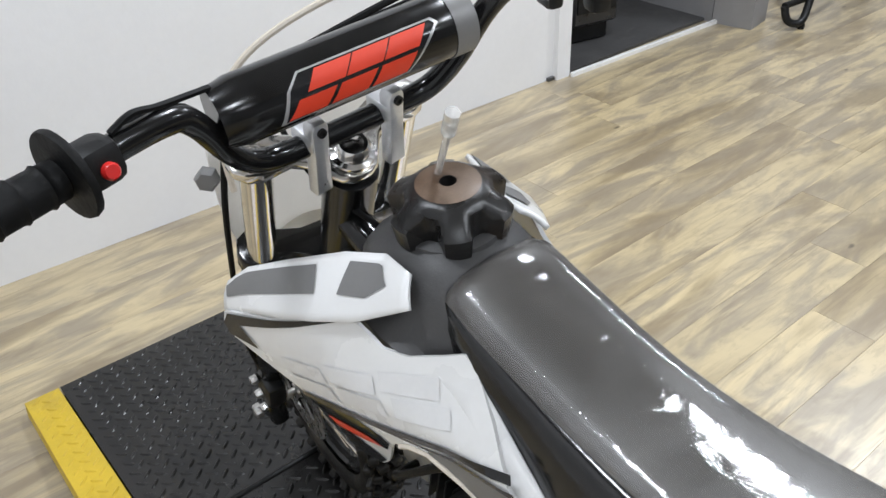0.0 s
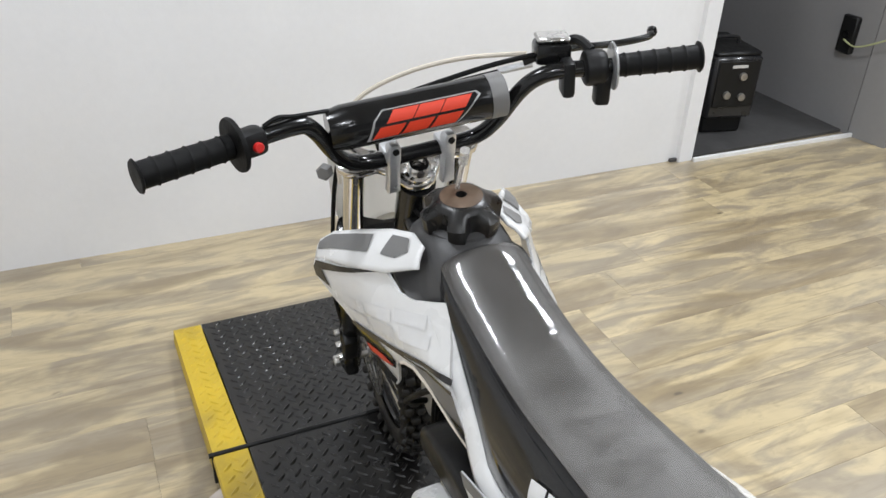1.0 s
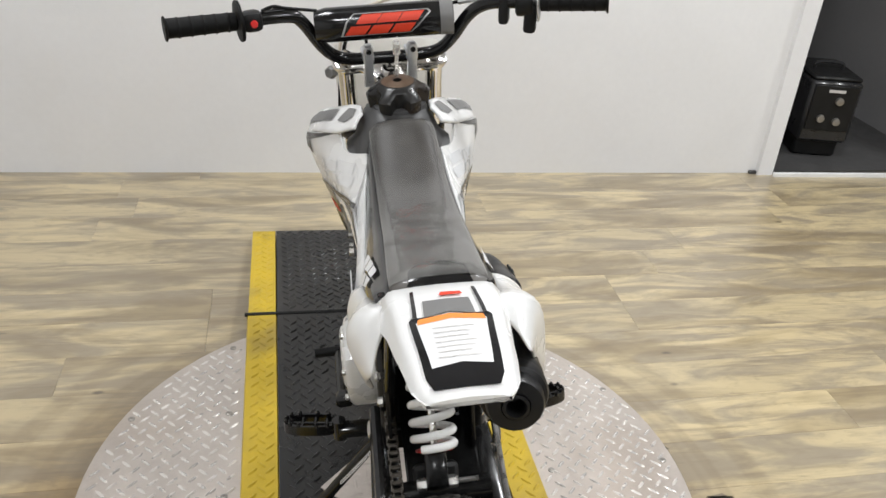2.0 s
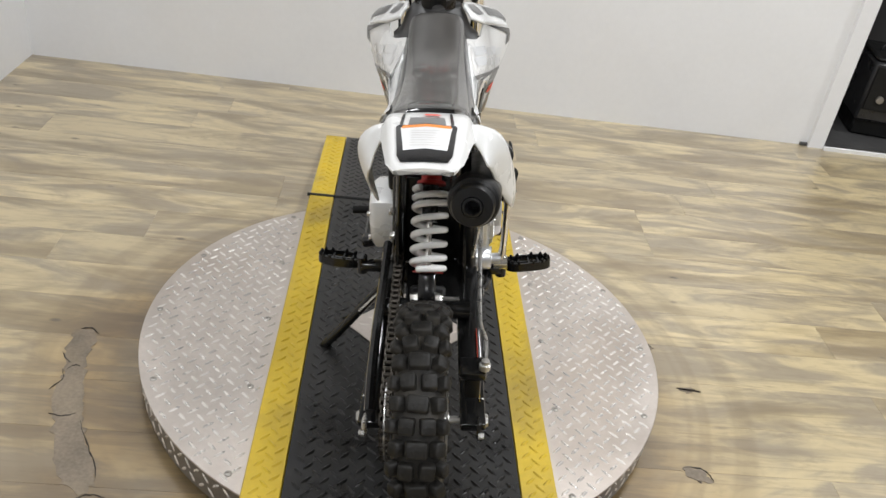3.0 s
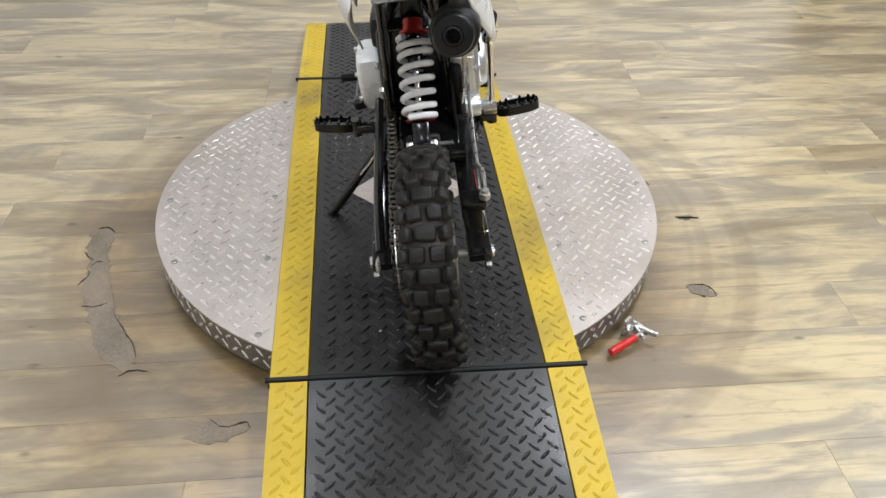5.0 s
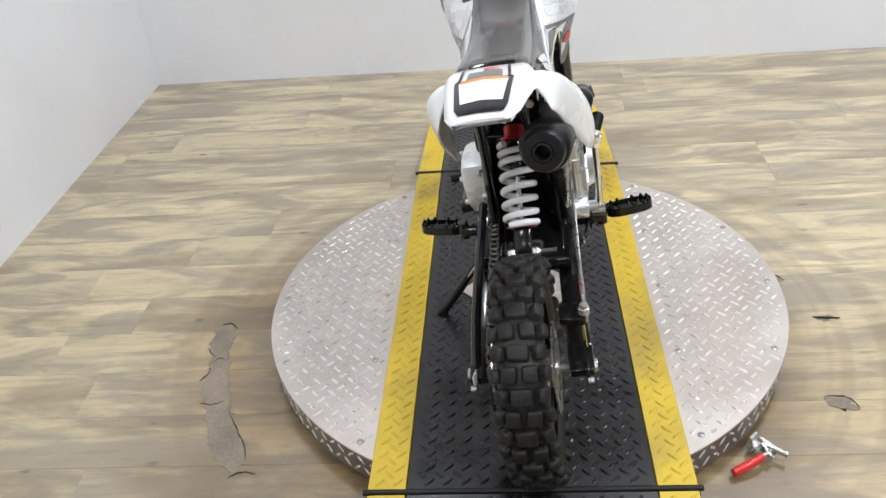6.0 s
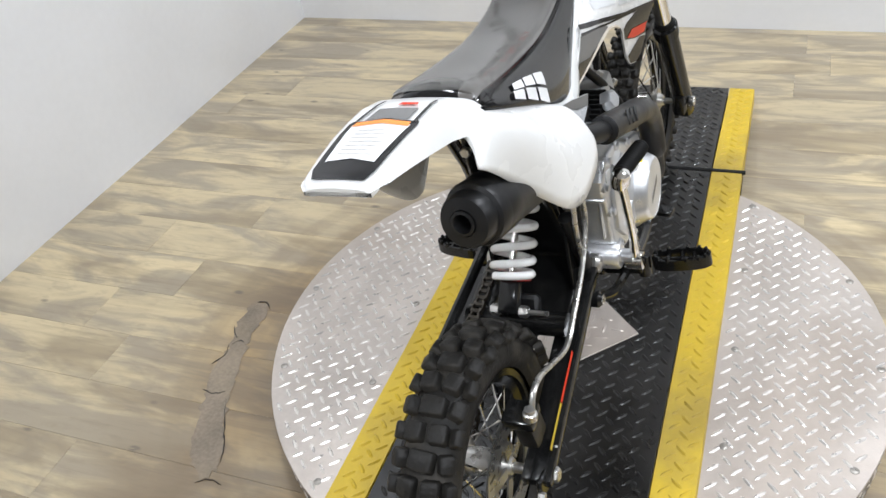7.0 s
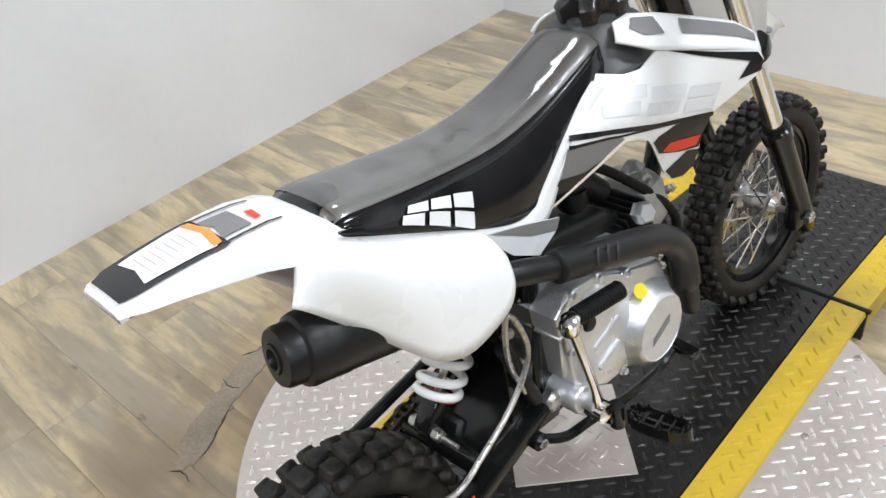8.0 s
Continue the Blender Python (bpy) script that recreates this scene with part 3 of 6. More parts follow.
def tread_mat(label, y0, y1, thick):
    t = thing("tread_mat", label, "mat", group="mats of the turntable strip")
    for name, x0, x1, mat in (("rubber_field", -INNER, INNER, RUBBER), ("yellow_border", -HALF, -INNER - 0.0005, YELLOW), ("yellow_border", INNER + 0.0005, HALF, YELLOW)):
        g = Geo()
        e = 0.003 if mat is YELLOW else 0.0
        lo = lambda x, y: (x, y, max(0.001, ramp_z(y) - thick))
        hi = lambda x, y: (x, y, ramp_z(y))
        g.add([lo(x0, y0), lo(x1, y0), lo(x1, y1), lo(x0, y1), hi(x0 + e, y0), hi(x1 - e, y0), hi(x1 - e, y1), hi(x0 + e, y1)],
              [(3, 2, 1, 0), (4, 5, 6, 7), (0, 1, 5, 4), (1, 2, 6, 5), (2, 3, 7, 6), (3, 0, 4, 7)])
        lugs(g, lambda x, y: x0 + 0.004 < x < x1 - 0.004 and y0 + 0.002 < y < y1 - 0.002, 0.0245, 0.0290, 0.0078, 0.0032, x0 + 0.005, x1, y0 + 0.008, y1, lambda x, y: ramp_z(y) - 0.0002)
        part(name, g, mat, t, "raised-diamond black rubber" if mat is RUBBER else "yellow painted border", smooth=False)
    return t


tread_mat("black diamond-tread rubber mat with yellow borders, lying across the turntable", -SEAM + 0.007, SEAM - 0.007, 0.0095)
tread_mat("black diamond-tread ramp mat with yellow borders, sloping to the planks", SEAM + 0.007, RAMP_END, 0.06)
tread_mat("black diamond-tread ramp mat with yellow borders, sloping to the planks", -RAMP_END, -SEAM - 0.007, 0.06)
for s in (1, -1):
    t = thing("hinge_strip", "thin black hinge strip across the mats", "hinge strip", shift(0, s * SEAM, MAT - 0.002), "hinge strips")
    part("strip", Geo().tube([(-0.312, 0, 0.001), (0.312, 0, 0.001)], 0.0055, 10), SATIN, t)
    part("knuckle", Geo().box((0.614, 0.012, 0.07), shift(0, 0, -0.04)), EDGE_BLACK, t)

# aluminium plate at the middle, set cornerwise
t = thing("centre_plate", "square aluminium tread plate set cornerwise in the mat", "plate", pose(0.002, -0.004, MAT, 0, 0, 45))
g = Geo().box((0.214, 0.214, 0.004), shift(0, 0, 0.0022), 0.001)
lugs(g, lambda x, y: max(abs(x), abs(y)) < 0.104, 0.0270, 0.0300, 0.0074, 0.0024, -0.1, 0.1, -0.1, 0.1, lambda x, y: 0.0040)
part("plate", g, TREAD, t, smooth=False)


def clamp_lock():
    """The toggle clamp with a dipped red handle that locks the turntable."""
    a = pose(0.452, -0.448, 0, 0, 0, -44) @ Matrix.Diagonal((0.72, 0.72, 0.80, 1))
    t = thing("toggle_clamp", "steel toggle clamp with a red dipped handle beside the turntable", "clamp", a)
    part("base", Geo().box((0.075, 0.03, 0.006), shift(0.03, 0, 0.025), 0.001), STEEL, t)
    part("bracket", Geo().box((0.012, 0.034, 0.05), shift(0.0, 0, 0.03), 0.002), STEEL, t)
    part("link", Geo().box((0.05, 0.012, 0.012), pose(0.035, 0.012, 0.040, 0, 20, 15), 0.002), STEEL, t)
    part("link", Geo().box((0.045, 0.010, 0.012), pose(0.045, -0.010, 0.038, 0, 10, -25), 0.002), STEEL, t)
    part("plunger", Geo().tube([(0.03, 0.005, 0.038), (0.095, 0.018, 0.034)], 0.008, 10), STEEL, t)
    rod = [(0.055, -0.004, 0.040), (0.045, -0.045, 0.034), (0.04, -0.06, 0.03)]
    part("arm", Geo().tube(rod, 0.006, 8), STEEL, t)
    part("handle", Geo().tube(glide([(0.048, -0.035, 0.036), (0.044, -0.05, 0.033), (0.030, -0.085, 0.025), (0.018, -0.115, 0.020), (0.015, -0.123, 0.019)]), [0.010] * 3 + [0.011] * 6 + [0.0125] * 10 + [0.012] * 4 + [0.009, 0.004], 12), RED_RUBBER, t)


clamp_lock()


def torn_patch(points, edge, seed):
    """A torn place in the floor: bare grey backing with a dark lifted rim along part of it."""
    rnd = random.Random(seed)
    ring = [Vector((x, y, 0)) for x, y in points]
    fine = []
    for i, p in enumerate(ring):
        q = ring[(i + 1) % len(ring)]
        for j in range(5):
            w = p.lerp(q, j / 5)
            fine.append((w.x + rnd.uniform(-0.007, 0.007), w.y + rnd.uniform(-0.007, 0.007)))
    t = thing("torn_patch", "torn grey patch in the wood planks beside the turntable", "floor damage", group="torn patches", kind="stuff")
    part("backing", Geo().slab(fine, 0.0008, shift(0, 0, 0.0004)), GOUGE, t, smooth=False)
    for e in edge:
        path = glide([(x, y, 0.0015) for x, y in e], 4)
        path = [(p.x + rnd.uniform(-0.002, 0.002), p.y + rnd.uniform(-0.002, 0.002), 0.0012) for p in path]
        k = len(path)
        part("lifted_edge", Geo().tube(path, [0.0004 + rnd.uniform(0.0004, 0.0019) * math.sin(math.pi * i / (k - 1)) for i in range(k)], 6), GOUGE_EDGE, t)


torn_patch([(-0.800, 0.01), (-0.765, 0.02), (-0.740, -0.02), (-0.745, -0.08), (-0.730, -0.13), (-0.715, -0.20), (-0.695, -0.265), (-0.655, -0.35), (-0.62, -0.41), (-0.600, -0.46), (-0.625, -0.49), (-0.675, -0.45), (-0.715, -0.37), (-0.745, -0.285), (-0.775, -0.21), (-0.772, -0.14), (-0.798, -0.07)],
           [[(-0.790, 0.018), (-0.765, 0.024), (-0.742, 0.0)], [(-0.800, -0.07), (-0.782, -0.10), (-0.770, -0.105)], [(-0.780, -0.13), (-0.770, -0.165), (-0.785, -0.20)], [(-0.760, -0.272), (-0.730, -0.278), (-0.705, -0.268)], [(-0.690, -0.285), (-0.655, -0.35), (-0.63, -0.39), (-0.605, -0.44)], [(-0.632, -0.500), (-0.605, -0.482), (-0.575, -0.488)], [(-0.772, -0.13), (-0.760, -0.115), (-0.745, -0.118)]], 3)
torn_patch([(-0.475, -0.665), (-0.43, -0.62), (-0.40, -0.64), (-0.36, -0.645), (-0.355, -0.66), (-0.42, -0.69)], [[(-0.43, -0.625), (-0.40, -0.648), (-0.36, -0.64), (-0.35, -0.655)]], 4)
torn_patch([(0.645, -0.30), (0.69, -0.305), (0.70, -0.335), (0.67, -0.345), (0.65, -0.33)], [[(0.645, -0.30), (0.675, -0.298), (0.70, -0.315), (0.702, -0.34)]], 5)
torn_patch([(0.70, -0.03), (0.745, -0.025), (0.76, -0.035), (0.72, -0.045)], [[(0.70, -0.03), (0.73, -0.036), (0.765, -0.035)]], 6)
torn_patch([(0.615, 0.135), (0.65, 0.15), (0.675, 0.135), (0.665, 0.105), (0.625, 0.11)], [[(0.625, 0.145), (0.66, 0.148), (0.678, 0.125)]], 7)


# ---- the motorcycle ----
def bolts(name, places, axis, r, h, mat, parent):
    """Hexagon heads, each an object of its own."""
    for at in places:
        g = Geo()
        bolt(g, at, axis, r, h)
        part(name, g, mat, parent)



# Bike frame: x to its right, y ahead, z up from the mat. It leans on its kickstand.
bike = thing("motorcycle", "small white dirt bike with dark grey seat, leaning on its kickstand", "motorcycle",
             shift(0.0635, 0, MAT + 0.002) @ pose(0, 0, 0, 0, 0, -3.0) @ pose(0, 0, 0, 0, -6.5, 0))
F_AXLE, R_AXLE = Vector((0.0, 0.562, 0.219)), Vector((0.0, -0.528, 0.206))
STEER_TOP = Vector((0.004, 0.256, 0.770))
STEER = Vector((0, 0.445, -0.895)).normalized()


def tyre(hub, r, w, rim_r, pitch, blocks, seed):
    """A knobbly tyre round the x axis: a carcass, and tread blocks that share a mesh for each kind."""
    prof = []
    rt = (r - 0.0115 - rim_r) / 2
    for i in range(19):
        a = math.pi * (i / 18) * 1.5 - math.pi * 0.25
        prof.append((rim_r + rt + rt * math.copysign(abs(math.sin(a)) ** 0.85, math.sin(a)), -w / 2 * 0.97 * math.cos(a)))
    part("tyre", Geo().turned(prof, (0, 0, 0), (1, 0, 0), 64, caps=False), TYRE, hub, "black knobbly off-road tyre")
    rnd = random.Random(seed)
    n = round(2 * math.pi * r / pitch)
    n -= n % len(blocks)
    made = {}
    for i in range(n):
        a = 2 * math.pi * i / n
        for x, bw, bl, tilt, drop in blocks[i % len(blocks)]:
            for s in ((1, -1) if x else (1,)):
                m = Matrix.Rotation(a, 4, "X") @ shift(x * s, 0, r - 0.0075 - drop) @ Matrix.Rotation(radians(tilt * s), 4, "Y") @ Matrix.Rotation(rnd.uniform(-0.13, 0.13), 4, "Z") @ Matrix.Rotation(rnd.uniform(-0.07, 0.07), 4, "X")
                if (bw, bl) not in made:
                    h, k, e = 0.0155, 0.80, 0.0030
                    ring = lambda f, z, c: [(-bw / 2 * f + c, -bl / 2 * f, z), (bw / 2 * f - c, -bl / 2 * f, z), (bw / 2 * f, -bl / 2 * f + c, z), (bw / 2 * f, bl / 2 * f - c, z), (bw / 2 * f - c, bl / 2 * f, z), (-bw / 2 * f + c, bl / 2 * f, z), (-bw / 2 * f, bl / 2 * f - c, z), (-bw / 2 * f, -bl / 2 * f + c, z)]
                    g = Geo().grid([ring(1, -h / 2, e), ring(0.95, h / 2 - e, e), ring(0.88, h / 2 - e * 0.3, e), ring(k, h / 2, e)], True, True)
                    made[(bw, bl)] = part("tread_block", g, TYRE, hub, smooth=True, sharp=55, at=m)
                else:
                    again(made[(bw, bl)], "tread_block", hub, m)


def wheel(name, label, at, r, w, rim_r, pitch, blocks, seed, spokes, hub_r, disc_side, disc_r, hub_w):
    hub = part(name, Geo().turned([(0.012, -hub_w - 0.012), (0.02, -hub_w), (hub_r, -hub_w), (hub_r, -hub_w + 0.008), (hub_r * 0.62, -hub_w + 0.016), (hub_r * 0.62, hub_w - 0.016), (hub_r, hub_w - 0.008), (hub_r, hub_w), (0.02, hub_w), (0.012, hub_w + 0.012)], (0, 0, 0), (1, 0, 0), 24), STEEL, bike, label, at=at)
    tyre(hub, r, w, rim_r, pitch, blocks, seed)
    rw = w * 0.30
    part("rim", Geo().turned([(rim_r + 0.006, -rw), (rim_r - 0.004, -rw), (rim_r - 0.006, -rw * 0.7), (rim_r - 0.016, -rw * 0.45), (rim_r - 0.016, rw * 0.45), (rim_r - 0.006, rw * 0.7), (rim_r - 0.004, rw), (rim_r + 0.006, rw), (rim_r + 0.002, rw * 0.6), (rim_r + 0.002, -rw * 0.6), (rim_r + 0.006, -rw)], (0, 0, 0), (1, 0, 0), 56, caps=False), BLACK, hub, "black painted rim")
    made = None
    for i in range(spokes):
        a = 2 * math.pi * i / spokes
        s = 1 if i % 2 else -1
        lead = 0.55 if (i // 2) % 2 else -0.55
        p = Vector((s * (hub_w - 0.004), hub_r * 0.9 * math.sin(a + lead), hub_r * 0.9 * math.cos(a + lead)))
        q = Vector((s * 0.004, (rim_r - 0.014) * math.sin(a), (rim_r - 0.014) * math.cos(a)))
        length = (q - p).length
        if made is None:
            made = part("spoke", Geo().tube([(0, 0, 0), (0, 0, length)], 0.0016, 5), CHROME, hub, at=between(p, q))
        else:
            again(made, "spoke", hub, between(p, q))
    x = disc_side * (hub_w + 0.008)
    g = Geo().turned([(disc_r * 0.62, x - 0.0015), (disc_r, x - 0.0015), (disc_r, x + 0.0015), (disc_r * 0.62, x + 0.0015), (disc_r * 0.62, x - 0.0015)], (0, 0, 0), (1, 0, 0), 40, caps=False)
    for i in range(5):
        a = 2 * math.pi * i / 5
        g.box((0.003, 0.016, disc_r * 0.5), Matrix.Rotation(a, 4, "X") @ shift(x, 0, disc_r * 0.45))
    disc = part("brake_disc", g, STEEL, hub, "steel brake disc")
    for i in range(10):
        a = 2 * math.pi * (i + 0.5) / 10
        part("disc_slot", Geo().box((0.0036, 0.006, disc_r * 0.24), Matrix.Rotation(a, 4, "X") @ shift(x, 0, disc_r * 0.82) @ Matrix.Rotation(0.5, 4, "X"), 0.001), EDGE_BLACK, hub)
    g = Geo().tube([(-hub_w - 0.045, 0, 0), (hub_w + 0.045, 0, 0)], 0.007, 10)
    part("axle", g, STEEL, hub)
    return hub


turn_front = Matrix.Translation(STEER_TOP) @ Matrix.Rotation(radians(2.5), 4, STEER) @ Matrix.Translation(-STEER_TOP)
rear_blocks = [[(0.0, 0.036, 0.0275, 0, 0.0006), (0.0335, 0.0215, 0.025, 40, 0.0065)], [(0.0165, 0.0255, 0.0270, 10, 0.0012), (0.0400, 0.0170, 0.024, 54, 0.0105)]]
front_blocks = [[(0.0105, 0.0185, 0.017, 12, 0.0012), (0.0300, 0.0130, 0.019, 50, 0.0095)], [(0.0, 0.0175, 0.015, 0, 0.0004), (0.0210, 0.0165, 0.018, 30, 0.0045)]]
rear_wheel = wheel("rear_wheel", "rear wheel with black rim and knobbly tyre", Matrix.Translation(R_AXLE), 0.209, 0.084, 0.133, 0.0365, rear_blocks, 5, 28, 0.034, 1, 0.085, 0.036)
front_wheel = wheel("front_wheel", "front wheel with black rim and knobbly tyre", turn_front @ Matrix.Translation(F_AXLE), 0.221, 0.066, 0.158, 0.0225, front_blocks, 6, 32, 0.030, -1, 0.09, 0.034)
part("sprocket", Geo().turned([(0.03, -0.064), (0.072, -0.064), (0.076, -0.0625), (0.076, -0.0605), (0.072, -0.059), (0.03, -0.059)], (0, 0, 0), (1, 0, 0), 36), STEEL, rear_wheel)

# fork and steering, straight ahead, then turned to the right
FX = 0.083


def on_fork(s, d, x=FX):
    return Vector((x * s + 0.004, 0.297, 0.776)) + STEER * d


for s in (1, -1):
    tube_ob = part("fork_tube", Geo().tube([on_fork(s, -0.006), on_fork(s, 0.40)], 0.0165, 20), CHROME, bike, "chromed upper fork tube", at=turn_front)
    part("fork_cap", Geo().turned([(0.017, 0), (0.017, 0.004), (0.012, 0.006), (0.012, 0.012), (0.009, 0.013)], on_fork(s, -0.006), -STEER, 6), CHROME, tube_ob)
    slider = part("fork_slider", Geo().tube([on_fork(s, 0.362), on_fork(s, 0.367), on_fork(s, 0.392), on_fork(s, 0.395), on_fork(s, 0.61), on_fork(s, 0.665), on_fork(s, 0.676)], [0.022, 0.0265, 0.0265, 0.0235, 0.0225, 0.021, 0.015], 20), BLACK, bike, "black lower fork leg", at=turn_front)
    part("wiper", Geo().tube([on_fork(s, 0.352), on_fork(s, 0.365)], [0.019, 0.022], 18), GRIP, slider)
    g = Geo()
    ax = Vector((s * 0.094, F_AXLE.y, F_AXLE.z))
    bolt(g, ax + Vector((s * 0.012, 0, 0)), (s, 0, 0), 0.012, 0.012)
    part("axle_nut", g, STEEL, slider)
    part("axle_lug", Geo().box((0.03, 0.05, 0.055), Matrix.Translation(Vector((s * 0.086, F_AXLE.y - 0.004, F_AXLE.z))), 0.01, 2), BLACK, slider)
# the two yokes
tilt = (-STEER).to_track_quat("Z", "Y").to_matrix().to_4x4()


def yoke(name, d, label, mat, depth):
    c = Matrix.Translation(STEER_TOP + Vector((0, 0.01, 0)) + STEER * d) @ tilt
    half = [(0.0, -0.032), (0.010, -0.031), (0.020, -0.025), (0.029, -0.012), (0.040, 0.004), (0.054, 0.013), (0.068, 0.012), (0.083, 0.010), (0.098, 0.016), (0.107, 0.028), (0.108, 0.042), (0.100, 0.060), (0.083, 0.068), (0.066, 0.060), (0.052, 0.050), (0.030, 0.040), (0.0, 0.038)]
    out = [(x, y) for x, y in half] + [(-x, y) for x, y in reversed(half[1:-1])]
    g = Geo().slab(out, depth, turn_front @ c @ shift(0, 0, -depth), 0.004, 2)
    return part(name, g, mat, bike, label)


top_yoke = yoke("top_clamp", 0.0, "polished alloy upper fork clamp", CHROME, 0.014)
yoke("lower_clamp", 0.172, "black lower fork clamp", BLACK, 0.028)
up = -STEER
tn = turn_front.to_3x3()
nut_at = turn_front @ (STEER_TOP + Vector((0, 0.0, 0)) + up * 0.001)
part("stem_nut", Geo().turned([(0.022, 0), (0.022, 0.003), (0.017, 0.005), (0.017, 0.014), (0.014, 0.018), (0.010, 0.018), (0.009, 0.012)], nut_at, tn @ up, 20), CHROME, top_yoke, "chrome stem nut")
part("head_tube", Geo().tube([STEER_TOP + STEER * 0.022, STEER_TOP + STEER * 0.165], 0.028, 20), BLACK, bike)

# handlebar, as it stands
FIT.update(scale=(0.978, 1, 1), move=(0, 0.003, -0.010))
bar = glide([(-0.362, 0.133, 0.922), (-0.25, 0.168, 0.917), (-0.170, 0.194, 0.913), (-0.146, 0.205, 0.899), (-0.120, 0.226, 0.853), (-0.098, 0.240, 0.827), (-0.066, 0.247, 0.8155), (0.004, 0.244, 0.815), (0.066, 0.240, 0.818),
             (0.096, 0.233, 0.826), (0.119, 0.219, 0.850), (0.144, 0.203, 0.888), (0.168, 0.193, 0.907), (0.20, 0.182, 0.914), (0.275, 0.158, 0.914), (0.374, 0.124, 0.917)], 5)
handlebar = part("handlebar", Geo().tube(bar, 0.0112, 14), BLACK, bike, "glossy black bent handlebar")


def grip(a, b, s):
    a, b = Vector(a), Vector(b)
    d = b - a
    n = 46
    path = [a + d * i / n for i in range(n + 1)]
    rad = [0.0150 + 0.0012 * i / n + (0.0016 if i % 8 == 5 else 0.0) + (0.0030 if i > n - 2 else 0) for i in range(n + 1)]
    g = part("grip", Geo().tube(path, rad, 18), GRIP, handlebar, "black ribbed rubber grip")
    return g


grip((-0.254, 0.1670, 0.9172), (-0.365, 0.132, 0.9222), -1)
grip((0.268, 0.1602, 0.9138), (0.377, 0.123, 0.917), 1)
part("grip_flange", Geo().turned([(0.016, -0.004), (0.033, -0.003), (0.034, 0.0), (0.033, 0.003), (0.016, 0.004)], (-0.248, 0.169, 0.917), (-0.95, -0.30, 0), 24), GRIP, handlebar)
part("grip_flange", Geo().turned([(0.013, -0.002), (0.031, -0.0015), (0.032, 0.0), (0.031, 0.0015), (0.013, 0.002)], (0.265, 0.161, 0.914), (0.95, -0.32, 0.0), 24), SILVER_DECAL, handlebar, "thin grey flange")
part("switch_housing", Geo().box((0.036, 0.034, 0.034), pose(-0.228, 0.176, 0.914, 0, 0, 16), 0.010, 2), SATIN, handlebar)
part("stop_button", Geo().turned([(0.0065, 0), (0.0065, 0.006), (0.005, 0.008)], (-0.223, 0.160, 0.912), (0.15, -0.95, 0.25), 16), RED_RUBBER, handlebar, "red stop button")
part("wire_wrap", Geo().tube(glide([(-0.21, 0.186, 0.920), (-0.19, 0.193, 0.923), (-0.168, 0.204, 0.919), (-0.15, 0.214, 0.905)]), 0.005, 8), GRIP, handlebar)
part("wire", Geo().tube(glide([(-0.21, 0.178, 0.928), (-0.19, 0.184, 0.933), (-0.168, 0.194, 0.926), (-0.12, 0.222, 0.912)]), 0.003, 6), GRIP, handlebar)
# throttle, brake master cylinder and lever
part("throttle_housing", Geo().tube(glide([(0.226, 0.174, 0.914), (0.237, 0.171, 0.914), (0.256, 0.165, 0.914)], 3), [0.018, 0.023, 0.024, 0.024, 0.024, 0.024, 0.020], 16), SATIN, handlebar)
part("throttle_guide", Geo().tube(glide([(0.242, 0.180, 0.934), (0.232, 0.205, 0.944), (0.208, 0.222, 0.930), (0.168, 0.238, 0.915)]), 0.007, 8), SATIN, handlebar)
part("throttle_drop", Geo().box((0.022, 0.024, 0.05), pose(0.250, 0.163, 0.888, 0, 4, -18), 0.006, 2), SATIN, handlebar)
mc = part("master_cylinder", Geo().box((0.05, 0.042, 0.03), pose(0.202, 0.218, 0.930, 0, 2, -18), 0.007, 2), BLACK, handlebar)
part("reservoir_lid", Geo().box((0.046, 0.036, 0.007), pose(0.203, 0.218, 0.949, 0, 2, -18), 0.003), STEEL, mc)
part("bar_clamp_band", Geo().box((0.018, 0.034, 0.05), pose(0.208, 0.184, 0.902, 0, 2, -18), 0.006, 2), SATIN, mc)
part("brake_lever", Geo().tube(glide([(0.222, 0.230, 0.922), (0.25, 0.240, 0.918), (0.318, 0.238, 0.912), (0.373, 0.242, 0.910), (0.391, 0.256, 0.911)]), 0.0052, 8), BLACK, handlebar, "black brake lever with a ball end")
part("lever_ball", Geo().turned([(0.001, -0.008), (0.006, -0.006), (0.008, 0), (0.006, 0.006), (0.001, 0.008)], (0.392, 0.257, 0.911), (0, 0, 1), 12), BLACK, handlebar)
part("brake_hose", Geo().tube(glide([(0.178, 0.226, 0.926), (0.12, 0.250, 0.914), (0.04, 0.278, 0.893), (-0.035, 0.308, 0.868), (-0.068, 0.345, 0.835), (-0.09, 0.372, 0.75), (-0.102, 0.41, 0.64), (-0.108, 0.48, 0.45), (-0.09, 0.51, 0.32)]), 0.0038, 8), GRIP, bike, "black brake hose looping behind the bar pad")
part("throttle_cable", Geo().tube(glide([(0.182, 0.236, 0.910), (0.128, 0.258, 0.900), (0.048, 0.286, 0.884), (-0.012, 0.310, 0.862), (-0.035, 0.325, 0.83), (-0.02, 0.30, 0.74), (0.01, 0.19, 0.69), (0.02, 0.03, 0.58)]), 0.0032, 8), GRIP, bike)
part("breather_hose", Geo().tube(glide([(0.178, 0.246, 0.922), (0.10, 0.290, 0.917), (0.02, 0.318, 0.902), (-0.050, 0.335, 0.872), (-0.085, 0.350, 0.815), (-0.092, 0.350, 0.74)]), 0.0035, 8), CREAM, bike, "pale breather hose")
part("cable_end", Geo().tube([(0.182, 0.236, 0.910), (0.137, 0.2545, 0.902)], 0.0055, 8), ALLOY, bike)

